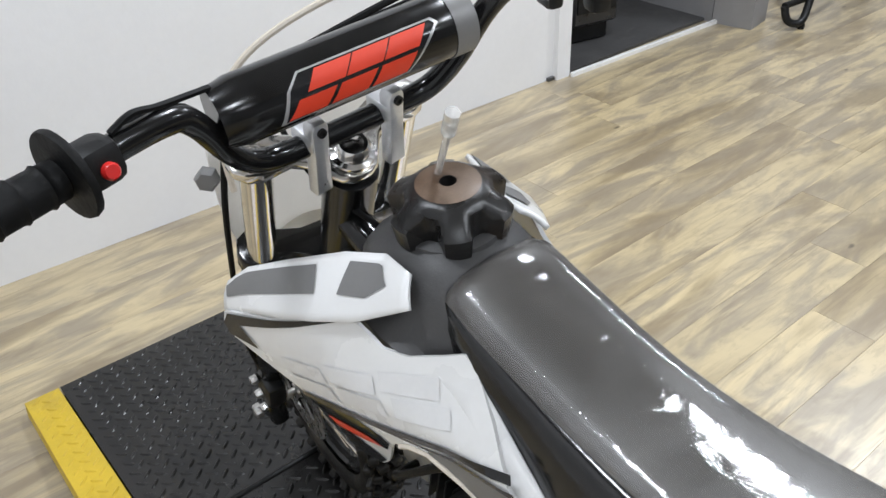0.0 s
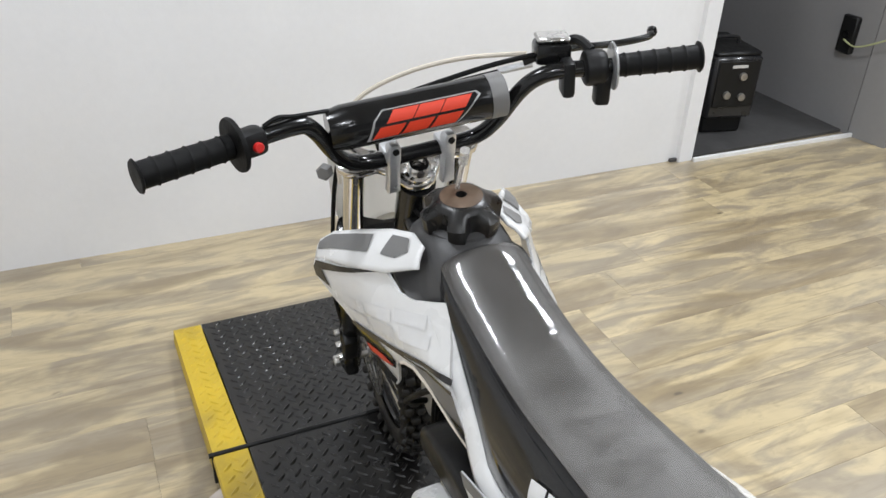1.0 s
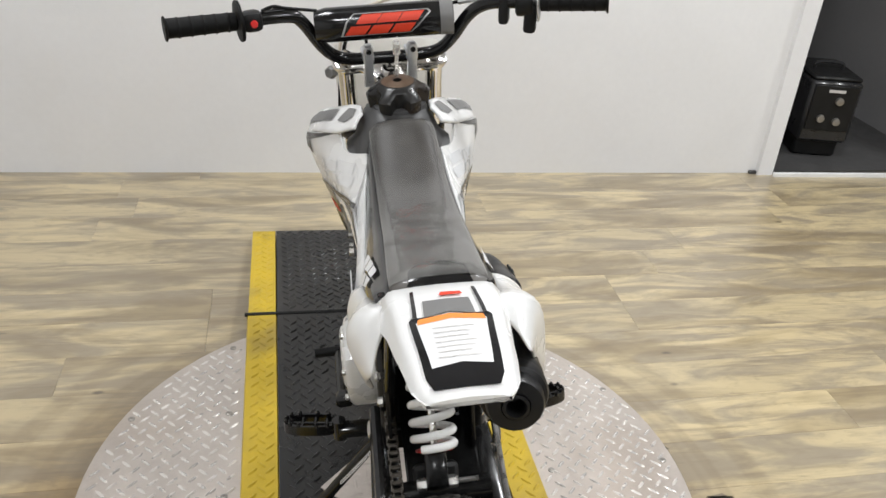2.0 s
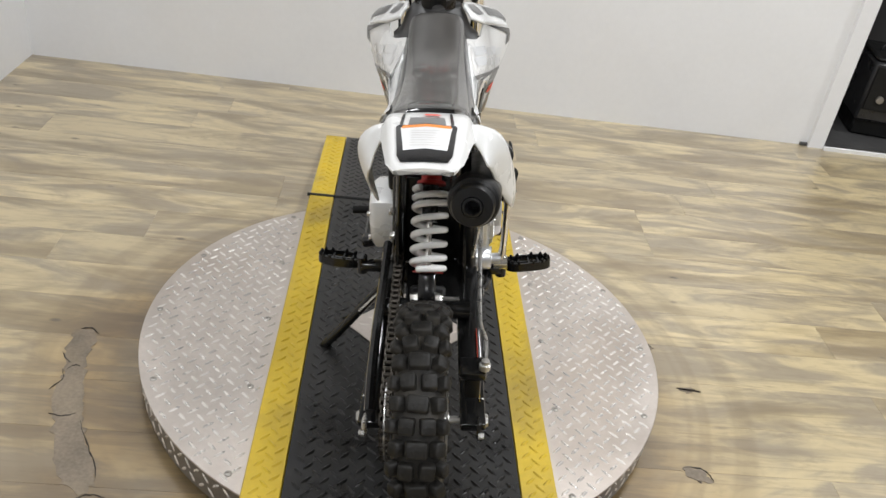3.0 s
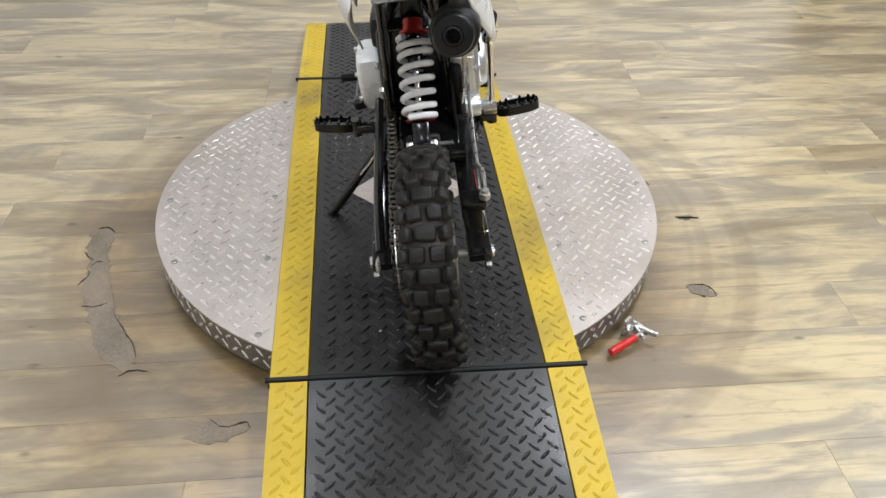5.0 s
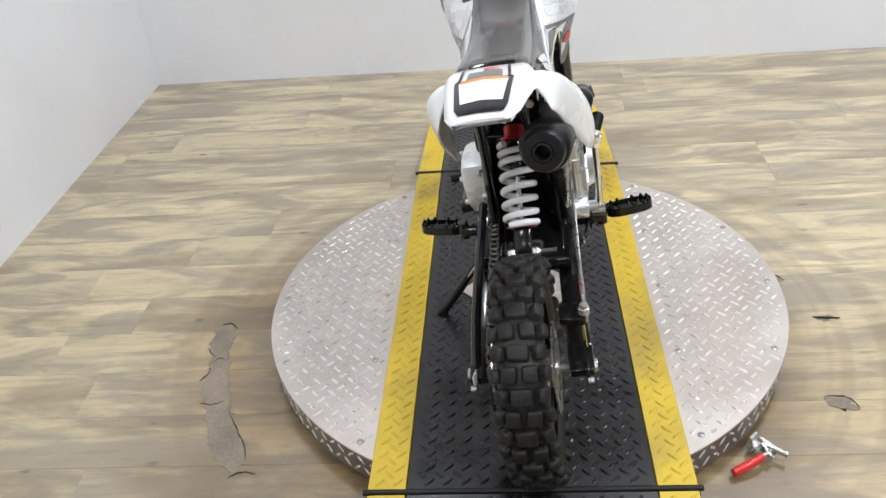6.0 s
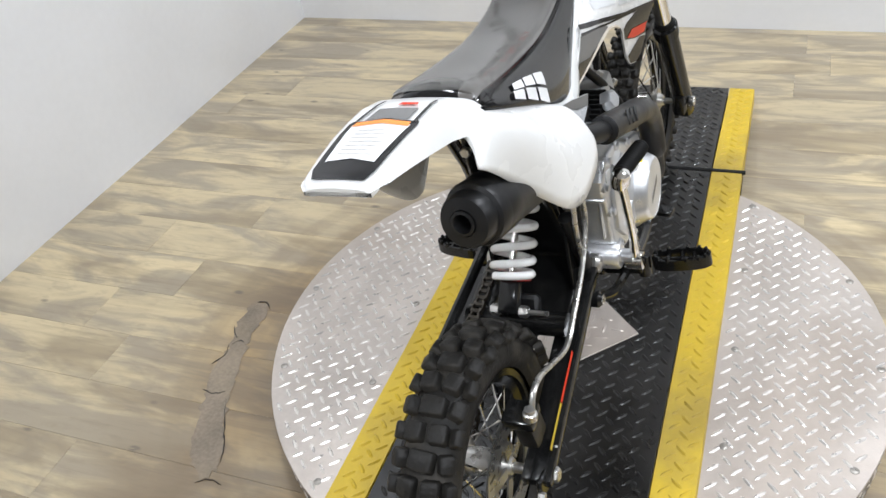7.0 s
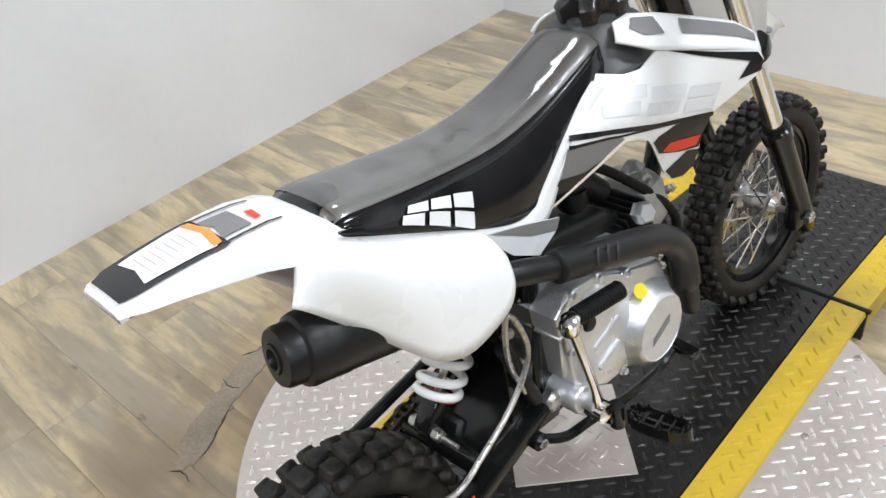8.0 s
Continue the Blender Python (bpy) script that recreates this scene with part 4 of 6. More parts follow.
# clamps and bar pad
for p, q in (((-0.037, 0.246, 0.837), (-0.039, 0.264, 0.766)), ((0.043, 0.241, 0.837), (0.041, 0.256, 0.766))):
    a, b = Vector(q), Vector(p)
    m = between(a, b)
    h = (b - a).length
    clamp = part("bar_clamp", Geo().slab([(-0.0095, 0.0), (0.0095, 0.0), (0.0085, h * 0.6), (0.0095, h + 0.004), (0.006, h + 0.010), (-0.006, h + 0.010), (-0.0095, h + 0.004), (-0.0085, h * 0.6)], 0.016, m @ pose(0, -0.006, 0, 90, 0, 0), 0.003, 2), ALLOY, bike, "polished handlebar clamp")
    part("clamp_saddle", Geo().box((0.021, 0.034, 0.018), m @ shift(0, -0.004, h - 0.014), 0.004, 2), ALLOY, clamp)
    part("clamp_bolt", Geo().turned([(0.0048, 0), (0.0048, 0.003), (0.0028, 0.003), (0.0026, 0.001)], m @ Vector((0, -0.0222, h + 0.001)), m.to_3x3() @ Vector((0, -1, 0)), 12), SATIN, clamp)
PAD_A, PAD_B = Vector((-0.124, 0.221, 0.886)), Vector((0.120, 0.206, 0.890))
pd = (PAD_B - PAD_A).normalized()
pm_ = between(PAD_A, PAD_B)
plen = (PAD_B - PAD_A).length
rows = []
for i in range(13):
    u = i / 12
    z = plen * u
    k = 0.86 if i in (0, 12) else 1.0
    rows.append([pm_ @ Vector((0.0295 * k * math.cos(a), 0.0295 * k * math.sin(a), z)) for a in [2 * math.pi * j / 28 for j in range(28)]])
pad = part("bar_pad", Geo().grid(rows, True, True), BLACK, bike, "glossy black padded crossbar sleeve with a red emblem")
part("pad_end", Geo().tube([PAD_B - pd * 0.024, PAD_B - pd * 0.001], 0.0302, 28), INSET, pad, "grey fabric end")
pz = pd
face_out = Vector((0.0, -0.97, 0.22))
px_ = (face_out - pz * face_out.dot(pz)).normalized()
py_ = pz.cross(px_)


def on_pad(u, w, off):
    """A place on the pad's face towards the rider: u along it, w round it, off from it."""
    a = w / 0.0285
    c = PAD_A + pz * u
    return c + (px_ * math.cos(a) + py_ * math.sin(a)) * (0.0298 + off)


sgn = 1 if py_.z > 0 else -1


def bars(i):
    """Two slanted bars, the upper one set over."""
    return [(0, 0), (0.95, 0), (0.95, 0.45), (0, 0.45)], [(0.16 - 0.08 * i, 0.55), (1.11 - 0.08 * i, 0.55), (1.11 - 0.08 * i, 1), (0.16 - 0.08 * i, 1)]


def pad_shape(name, outline, off, mat):
    for q in outline:
        part(name, Geo().skin(q, lambda a, b: on_pad(a, b * sgn, off), 0, 0.0, 7, 0.006), mat, pad)


pad_shape("emblem_border", [[(0.044, -0.0215), (0.168, -0.0215), (0.205, 0.0110), (0.200, 0.0165), (0.070, 0.0165), (0.056, 0.0040)]], 0.0006, SILVER_DECAL)
pad_shape("emblem_field", [[(0.049, -0.0198), (0.167, -0.0198), (0.201, 0.0108), (0.198, 0.0148), (0.071, 0.0148), (0.059, 0.0040)]], 0.0009, BLACK_DECAL)
for i in range(3):
    u = 0.0515 + i * 0.0395
    pad_shape("emblem", [[(u + 0.0370 * a + 0.0275 * b, -0.0188 + 0.0324 * b) for a, b in q] for q in bars(i)], 0.0012, RED_DECAL)

# number plate and short front mudguard
FIT.update(scale=(1, 1, 1), move=(0, 0, 0))
g = Geo()
rows = []
for i in range(7):
    u = i / 6
    z, y = 0.80 - 0.22 * u, 0.365 + 0.055 * u
    w = 0.100 + 0.012 * math.sin(math.pi * u) - 0.02 * u
    rows.append([(w * v, y + 0.028 * (1 - v * v), z) for v in [-1 + 2 * j / 8 for j in range(9)]])
g.grid(rows)
plate_ob = part("number_plate", g, WHITE_THIN, bike, "plain white front number plate", at=turn_front)
thick = plate_ob.modifiers.new("thickness", "SOLIDIFY")
thick.thickness = 0.003
g = Geo()
rows = []
for i in range(11):
    u = i / 10
    y, z = 0.36 + 0.215 * u, 0.585 + 0.03 * math.sin(u * 2.4)
    w = 0.035 + 0.028 * math.sin(math.pi * min(u * 1.15, 1.0))
    rows.append([(w * v, y, z - 0.022 * v * v) for v in [-1 + j / 4 for j in range(9)]])
g.grid(rows)
part("plate_bolt", Geo().turned([(0.013, 0), (0.013, 0.010), (0.010, 0.014), (0.006, 0.014)], (-0.108, 0.372, 0.742), (-0.5, -0.85, 0.1), 6), INSET, plate_ob, "grey plate bolt")
fender = part("front_mudguard", g, WHITE_THIN, bike, "white front mudguard", at=turn_front)
thick = fender.modifiers.new("thickness", "SOLIDIFY")
thick.thickness = 0.003
part("mudguard_hole", Geo().turned([(0.011, 0), (0.011, 0.002), (0.008, 0.003)], (0.040, 0.50, 0.604), (0.3, 0, 1), 14), INSET, fender)
g = Geo()
g.box((0.03, 0.045, 0.07), turn_front @ pose(-0.088, 0.522, 0.290, 25, 0, 0), 0.008, 2)
cal = part("brake_caliper", g, SATIN, bike, "black front brake caliper")
bolts("caliper_bolt", [turn_front @ Vector((-0.104, 0.522, z)) for z in (0.26, 0.29, 0.32)], (-1, 0, 0), 0.007, 0.010, STEEL, cal)

# ---- tank, cap ----
secs = [(0.0, 0.046, 0.725, 0.062, 0.66), (0.035, 0.052, 0.752, 0.080, 0.66), (0.062, 0.056, 0.772, 0.086, 0.66), (0.095, 0.058, 0.777, 0.088, 0.66), (0.13, 0.056, 0.772, 0.084, 0.655), (0.165, 0.048, 0.755, 0.070, 0.65), (0.195, 0.040, 0.725, 0.054, 0.65), (0.210, 0.032, 0.69, 0.042, 0.65)]
rows = []
for y, w, zt, wb, zb in secs:
    half = [(0.0, zt), (w * 0.5, zt - 0.002), (w * 0.85, zt - 0.010), (w * 1.05, zt - 0.028), (w * 1.0 + (wb - w) * 0.55, zt - 0.06), (wb, (zt + zb) / 2 - 0.01), (wb * 0.98, zb), (0.0, zb - 0.01)]
    rows.append([(x, y, z) for x, z in half] + [(-x, y, z) for x, z in reversed(half[1:-1])])
tank = part("fuel_tank", Geo().grid(rows, True, True), TANK, bike, "dark grey moulded plastic fuel tank", sharp=50)
CAP = Vector((0.006, 0.100, 0.771))
cap_axis = Vector((0, -0.10, 0.995))
part("cap_collar", Geo().turned([(0.048, -0.008), (0.046, 0.004), (0.040, 0.006)], CAP, cap_axis, 28), TANK, tank)
rows = []
for h, r, lobe in ((-0.004, 0.034, 0.002), (0.000, 0.043, 0.0075), (0.020, 0.0445, 0.009), (0.026, 0.0415, 0.007), (0.031, 0.038, 0.0015), (0.0355, 0.033, 0.0), (0.0385, 0.027, 0.0), (0.040, 0.016, 0.0), (0.040, 0.007, 0.0), (0.030, 0.0065, 0.0)):
    s_, u_ = Vector((1, 0, 0)), cap_axis.cross(Vector((1, 0, 0)))
    rows.append([CAP + cap_axis * h + (s_ * math.cos(a) + u_ * math.sin(a)) * (r + lobe * math.tanh(3.0 * math.cos(6 * a) + 0.6)) for a in [2 * math.pi * j / 60 for j in range(60)]])
cap = part("fuel_cap", Geo().grid(rows, True, True), CAP_BLACK, tank, "black six-lobed fuel cap", sharp=45)
part("cap_face", Geo().turned([(0.0072, 0.0408), (0.0160, 0.0406), (0.0240, 0.0395), (0.0272, 0.0390)], CAP, cap_axis, 30, caps=False), TAN, tank, "worn bronze-coloured cap face")
part("vent_tube", Geo().tube([CAP + Vector((0.000, 0.012, 0.036)), CAP + Vector((0.001, -0.004, 0.070)), CAP + Vector((0.002, -0.018, 0.098))], 0.0030, 12), CLEAR, tank, "clear breather tube with a white end")
part("vent_cap", Geo().tube([CAP + Vector((0.0015, -0.013, 0.088)), CAP + Vector((0.002, -0.022, 0.108))], 0.0062, 12), CLEAR, tank)

# ---- shrouds ----
def shroud_x(y, z):
    """Half-width of the shroud's outer face."""
    x = 0.088 + (0.26 if y > 0 else 0.08) * y + (0.005 * math.sin((z - 0.58) / 0.13 * math.pi) if 0.58 < z < 0.71 else 0)
    x -= 0.25 * (0.6 - z) if z < 0.6 else 0
    return x - (0.6 * (z - 0.66) * min(1, max(0, (0.2 - y) / 0.2)) if z > 0.66 else 0)


def shroud(s):
    surf = lambda y, z: (s * shroud_x(y, z), y - 0.005, z + 0.001)
    body = [(0.014, 0.722), (0.032, 0.715), (0.058, 0.706), (0.082, 0.706), (0.100, 0.716), (0.112, 0.724), (0.15, 0.711), (0.20, 0.692), (0.245, 0.677), (0.268, 0.668), (0.274, 0.654), (0.270, 0.638), (0.232, 0.624), (0.191, 0.611),
            (0.180, 0.606), (0.170, 0.576), (0.172, 0.554), (0.167, 0.522), (0.150, 0.511), (0.128, 0.516), (0.111, 0.536), (0.087, 0.579), (0.068, 0.609), (0.050, 0.621), (0.027, 0.626), (-0.008, 0.613), (-0.063, 0.601), (-0.128, 0.583), (-0.112, 0.604), (-0.090, 0.632), (-0.062, 0.662), (-0.030, 0.690)]
    ob = part("shroud", Geo().skin(body, surf, 0, 0.004, 4), WHITE, bike, "white plastic side shroud with grey, black and red decals", sharp=50)
    part("rear_decal", Geo().skin([(-0.074, 0.658), (0.022, 0.634), (0.027, 0.629), (-0.008, 0.616), (-0.060, 0.604), (-0.110, 0.597), (-0.090, 0.628)], surf, 0.0008, 0, 4), INSET, ob)
    part("rear_decal_dark", Geo().skin([(-0.094, 0.624), (-0.047, 0.613), (-0.008, 0.616), (-0.062, 0.603), (-0.124, 0.586), (-0.110, 0.604)], surf, 0.0014, 0, 4), BLACK_DECAL, ob)
    part("stripe", Geo().skin([(-0.062, 0.671), (0.079, 0.631), (0.181, 0.610), (0.181, 0.603), (0.079, 0.624), (-0.066, 0.665)], surf, 0.0016, 0, 4), BLACK_DECAL, ob)
    part("stripe", Geo().skin([(-0.070, 0.661), (0.023, 0.637), (0.114, 0.620), (0.114, 0.617), (0.023, 0.634), (-0.073, 0.657)], surf, 0.0016, 0, 4), BLACK_DECAL, ob)
    part("front_patch", Geo().skin([(0.076, 0.603), (0.084, 0.609), (0.114, 0.616), (0.179, 0.606), (0.170, 0.579), (0.170, 0.556), (0.130, 0.564), (0.092, 0.578)], surf, 0.0010, 0, 4), BLACK_DECAL, ob)
    part("red_patch", Geo().skin([(0.097, 0.579), (0.108, 0.590), (0.167, 0.578), (0.162, 0.562), (0.124, 0.568)], surf, 0.0018, 0, 4), RED_DECAL, ob)
    part("tip_patch", Geo().skin([(0.112, 0.539), (0.124, 0.546), (0.147, 0.559), (0.171, 0.552), (0.166, 0.523), (0.150, 0.513), (0.129, 0.518)], surf, 0.0012, 0, 4), BLACK_DECAL, ob)
    part("upper_stripe", Geo().skin([(0.112, 0.722), (0.178, 0.698), (0.262, 0.669), (0.272, 0.654), (0.268, 0.640), (0.226, 0.641), (0.247, 0.661), (0.168, 0.695)], surf, 0.0016, 0, 4), BLACK_DECAL, ob)
    # pale emblem: three slanted blocks, each cut by a slot
    for i in range(3):
        y0, z0 = 0.002 + i * 0.062, 0.668 - 0.020 * i
        place = lambda u, w: (y0 + 0.056 * u + 0.016 * w, z0 + 0.034 * w - 0.014 * u)
        for q in bars(i):
            part("emblem", Geo().skin([place(u, w) for u, w in q], surf, 0.0010, 0, 2), LIGHT_DECAL if s > 0 else PALE_DECAL, ob)
    # raised wing over the shroud, its lower edge on the shroud's upper one
    top = [(0.147, 0.274, 0.694), (0.130, 0.252, 0.714), (0.104, 0.205, 0.735), (0.074, 0.150, 0.757), (0.058, 0.108, 0.769), (0.058, 0.076, 0.768)]
    low = [(0.160, 0.275, 0.664), (0.150, 0.230, 0.683), (0.140, 0.190, 0.698), (0.124, 0.145, 0.713), (0.104, 0.104, 0.726), (0.074, 0.060, 0.748)]

    def wing_at(u, v):
        i = min(int(u * 5), 4)
        f = u * 5 - i
        a = Vector(top[i]).lerp(Vector(top[i + 1]), f)
        b = Vector(low[i]).lerp(Vector(low[i + 1]), f)
        p = a.lerp(b, v) + Vector((0.0015, 0, 0.002)) * math.sin(math.pi * v)
        return Vector((p.x * s, p.y - 0.005, p.z + 0.001))

    wing = part("wing", Geo().grid([[wing_at(i / 30, j / 8) for j in range(9)] for i in range(31)]), WHITE, ob, "raised white wing with two grey insets", sharp=28)
    sol = wing.modifiers.new("thickness", "SOLIDIFY")
    sol.thickness, sol.offset = 0.005, -1
    part("inset", Geo().skin([(0.02, 0.22), (0.10, 0.12), (0.52, 0.16), (0.57, 0.62), (0.04, 0.60)], lambda a, b: tuple(wing_at(a, b)), 0.0014, 0, 4), INSET, ob)
    part("inset", Geo().skin([(0.66, 0.14), (0.83, 0.16), (0.90, 0.45), (0.82, 0.66), (0.68, 0.62)], lambda a, b: tuple(wing_at(a, b)), 0.0014, 0, 4), INSET, ob)
    # white band round the seat's front and lower edge
    inner = glide([(0.090, -0.300, 0.660), (0.090, -0.250, 0.637), (0.089, -0.213, 0.620), (0.088, -0.186, 0.611), (0.087, -0.164, 0.609), (0.085, -0.146, 0.615), (0.083, -0.128, 0.628), (0.079, -0.098, 0.649), (0.074, -0.060, 0.676), (0.069, -0.022, 0.700), (0.065, 0.008, 0.714)], 4)
    edge = [(-0.088, 0.630), (-0.048, 0.662), (0.000, 0.684), (0.030, 0.696)]
    outer = glide([(0.093, -0.300, 0.650), (0.095, -0.250, 0.625), (0.095, -0.213, 0.605), (0.094, -0.186, 0.595), (0.093, -0.160, 0.588), (0.091, -0.136, 0.588), (0.088, -0.116, 0.601)] + [(shroud_x(y + 0.005, z) - 0.0022, y, z) for y, z in edge], 4)
    tuck = Vector((0.0 if s > 0 else 0.008, 0, 0))
    band = part("rim_band", Geo().grid([[Vector((s * p.x, p.y, p.z)) for p in (a - tuck, (a - tuck).lerp(b, 0.35) + Vector((0.0015, 0, 0)), a.lerp(b, 0.7) + Vector((0.0012, 0, 0)), b)] for a, b in zip(inner, outer)]), WHITE, ob, "white band along the seat's edge", sharp=60)
    sol = band.modifiers.new("thickness", "SOLIDIFY")
    sol.thickness = 0.004
    part("belly_edge", Geo().tube([(s * (shroud_x(y, z) + 0.001), y - 0.005, z + 0.001) for y, z in ((0.060, 0.613), (0.048, 0.621), (0.027, 0.626), (-0.008, 0.613), (-0.063, 0.601), (-0.126, 0.584))], 0.0026, 6), CREAM, ob)


shroud(1)
shroud(-1)

# ---- seat ----
secs = [(0.058, 0.034, 0.736, 0.728, 0.042, 0.705), (0.054, 0.043, 0.753, 0.743, 0.051, 0.704), (0.044, 0.050, 0.763, 0.752, 0.057, 0.702), (0.028, 0.053, 0.764, 0.752, 0.060, 0.700), (0.0, 0.054, 0.755, 0.743, 0.064, 0.690), (-0.05, 0.054, 0.739, 0.728, 0.070, 0.654), (-0.10, 0.054, 0.726, 0.717, 0.077, 0.622), (-0.15, 0.055, 0.719, 0.711, 0.082, 0.604),
        (-0.20, 0.056, 0.718, 0.711, 0.085, 0.610), (-0.26, 0.057, 0.724, 0.717, 0.086, 0.638), (-0.32, 0.058, 0.732, 0.725, 0.084, 0.666), (-0.37, 0.059, 0.741, 0.733, 0.080, 0.690), (-0.40, 0.059, 0.746, 0.738, 0.076, 0.706), (-0.418, 0.058, 0.744, 0.737, 0.072, 0.714), (-0.428, 0.054, 0.735, 0.730, 0.064, 0.718)]


def seat_half(w, zt, zr, wb, zb):
    return [(0.0, zt), (w * 0.35, zt - 0.06 * (zt - zr)), (w * 0.7, zt - 0.28 * (zt - zr)), (w * 0.92, zr + 0.18 * (zt - zr)), (w * 1.0, zr - 0.004), (w + (wb - w) * 0.30, zr - 0.018), (w + (wb - w) * 0.72, (zr + zb) / 2), (wb, zb + 0.008), (wb - 0.003, zb)]


rows, left_rows, right_rows = [], [], []
smooth_secs = [tuple(p) + tuple(q) for p, q in zip(glide([a[:3] for a in secs], 5), glide([a[3:] for a in secs], 5))]
for y, w, zt, zr, wb, zb in smooth_secs:
    half = seat_half(w, zt, zr, wb, zb)
    cx = 0.004 + 0.005 * min(1, max(0, -y / 0.25))
    rows.append([(cx - x, y, z) for x, z in reversed(half[:5])] + [(cx + x, y, z) for x, z in half[1:5]])
    mids = [cx + (0.004 - cx) * f for f in (0, 0.3, 0.7, 1, 1)]
    right_rows.append([(c + x, y, z) for c, (x, z) in zip(mids, half[4:])])
    left_rows.append([(c - x, y, z) for c, (x, z) in zip(mids, half[4:])])
g = Geo().grid(rows)
g.f.append(tuple(range(9)))
n = len(g.v)
g.f.append(tuple(range(n - 9, n)))
seat = part("seat", g, VINYL, bike, "glossy dark grey vinyl seat top, still in thin film", sharp=70)
for s, r in ((1, right_rows), (-1, left_rows)):
    side = part("seat_side", Geo().grid(r), VINYL_SIDE, seat, "black vinyl seat side with a pale emblem", sharp=70)
    sol = side.modifiers.new("thickness", "SOLIDIFY")
    sol.thickness = 0.003

    def on_side(y, f, r=r, s=s):
        """A place on the seat's side: along y, f from the ridge (0) to the lower edge (1)."""
        k = 0
        while k < len(r) - 2 and r[k + 1][0][1] > y:
            k += 1
        a, b = r[k], r[k + 1]
        t = (y - a[0][1]) / (b[0][1] - a[0][1])
        h = f * 4
        j = min(int(h), 3)
        lo = Vector(a[j]).lerp(Vector(a[j + 1]), h - j)
        hi = Vector(b[j]).lerp(Vector(b[j + 1]), h - j)
        p = lo.lerp(hi, t)
        return (p.x + s * 0.0035, p.y, p.z)

    for i in range(3):
        place = lambda u, w: (-0.352 + 0.033 * i + 0.028 * u + 0.016 * w, 0.60 - 0.37 * w + 0.055 * (i + u))
        for q in bars(i):
            part("emblem", Geo().skin([place(u, w) for u, w in q], on_side, 0.0006, 0, 2), PAPER, seat)
# bare black vinyl at the rear, bounded by the film's curved edge
tail_rows = []
for i in range(9):
    v = i / 8
    tail_rows.append([])
    for j in range(15):
        u = -1 + j / 7
        y = -0.4285 + (0.010 + 0.042 * (1 - u * u)) * v
        k = 0
        while k < len(smooth_secs) - 2 and smooth_secs[k + 1][0] > y:
            k += 1
        a, b = smooth_secs[k], smooth_secs[k + 1]
        f = (y - a[0]) / (b[0] - a[0])
        w, zt, zr = (a[m] + (b[m] - a[m]) * f for m in (1, 2, 3))
        tail_rows[-1].append((0.009 + u * w, y - 0.0008, zt - (zt - zr + 0.004) * abs(u) ** 2.6 + 0.0016))
part("seat_tail", Geo().grid(tail_rows), VINYL_SIDE, seat, "wrinkled black vinyl at the seat's rear", sharp=70)
# thin clear film over the seat, loose at the ridges
film_rows = [[(x, y, z + 0.0018) for x, y, z in r] for r in rows[8:-6]]
part("film", Geo().grid(film_rows), FILM, seat, "thin clear protective film with wrinkles", sharp=70)

# ---- tail and side panels ----
tsecs = [(-0.40, 0.007, 0.060, 0.722, 0.080, 0.700), (-0.44, 0.007, 0.062, 0.746, 0.078, 0.716), (-0.475, 0.007, 0.061, 0.755, 0.073, 0.717), (-0.51, 0.008, 0.058, 0.759, 0.067, 0.729), (-0.55, 0.008, 0.055, 0.761, 0.062, 0.737), (-0.59, 0.009, 0.051, 0.761, 0.057, 0.745), (-0.625, 0.009, 0.047, 0.759, 0.052, 0.750), (-0.637, 0.009, 0.044, 0.757, 0.047, 0.752), (-0.644, 0.009, 0.038, 0.753, 0.040, 0.750)]
rows = []
for y, cx, w, zt, wb, zb in tsecs:
    half = [(0.0, zt + 0.002), (w * 0.5, zt + 0.001), (w * 0.86, zt - 0.0005), (w * 0.97, zt - 0.003), (w + 0.002, zt - 0.008), (wb, zb), (wb - 0.004, zb - 0.001), (w - 0.005, zt - 0.009), (0.0, zt - 0.004)]
    rows.append([(cx + x, y, z) for x, z in half] + [(cx - x, y, z) for x, z in reversed(half[1:-1])])
tail = part("tail_fender", Geo().grid([[(x, y, z + 0.002) for x, y, z in r] for r in rows], True, True), WHITE, bike, "white rear mudguard with black stripes and warning labels", sharp=42)


def on_tail(x, y):
    k = 0
    while k < len(tsecs) - 2 and tsecs[k + 1][0] > y:
        k += 1
    a, b = tsecs[k], tsecs[k + 1]
    t = (y - a[0]) / (b[0] - a[0])
    return (a[1] + (b[1] - a[1]) * t + x, y, a[3] + (b[3] - a[3]) * t + 0.0045 - abs(x) * 0.03)


def label_on_tail(name, outline, off, mat, cuts=2):
    part(name, Geo().skin(outline, on_tail, off, 0, cuts), mat, tail)


label_on_tail("tip_decal", [(-0.031, -0.636), (0.031, -0.636), (0.037, -0.622), (0.0435, -0.528), (0.0405, -0.522), (0.0325, -0.604), (0.0, -0.600), (-0.0325, -0.604), (-0.0405, -0.522), (-0.0435, -0.528), (-0.037, -0.622)], 0.0012, BLACK_DECAL)
label_on_tail("warning_label", [(-0.0295, -0.6080), (0.0, -0.6030), (0.0295, -0.6080), (0.0365, -0.5330), (0.0, -0.5270), (-0.0365, -0.5330)], 0.0018, PAPER)
label_on_tail("orange_header", [(-0.0355, -0.5370), (0.0, -0.5310), (0.0355, -0.5370), (0.034, -0.5270), (0.0, -0.5210), (-0.034, -0.5270)], 0.0022, ORANGE)
label_on_tail("grey_window", [(-0.027, -0.5230), (0.0, -0.5160), (0.027, -0.5230), (0.025, -0.4880), (-0.025, -0.4880)], 0.0014, INSET)
label_on_tail("red_mark", [(-0.006, -0.4800), (0.020, -0.4800), (0.018, -0.4730), (-0.003, -0.4715)], 0.0020, RED_DECAL)
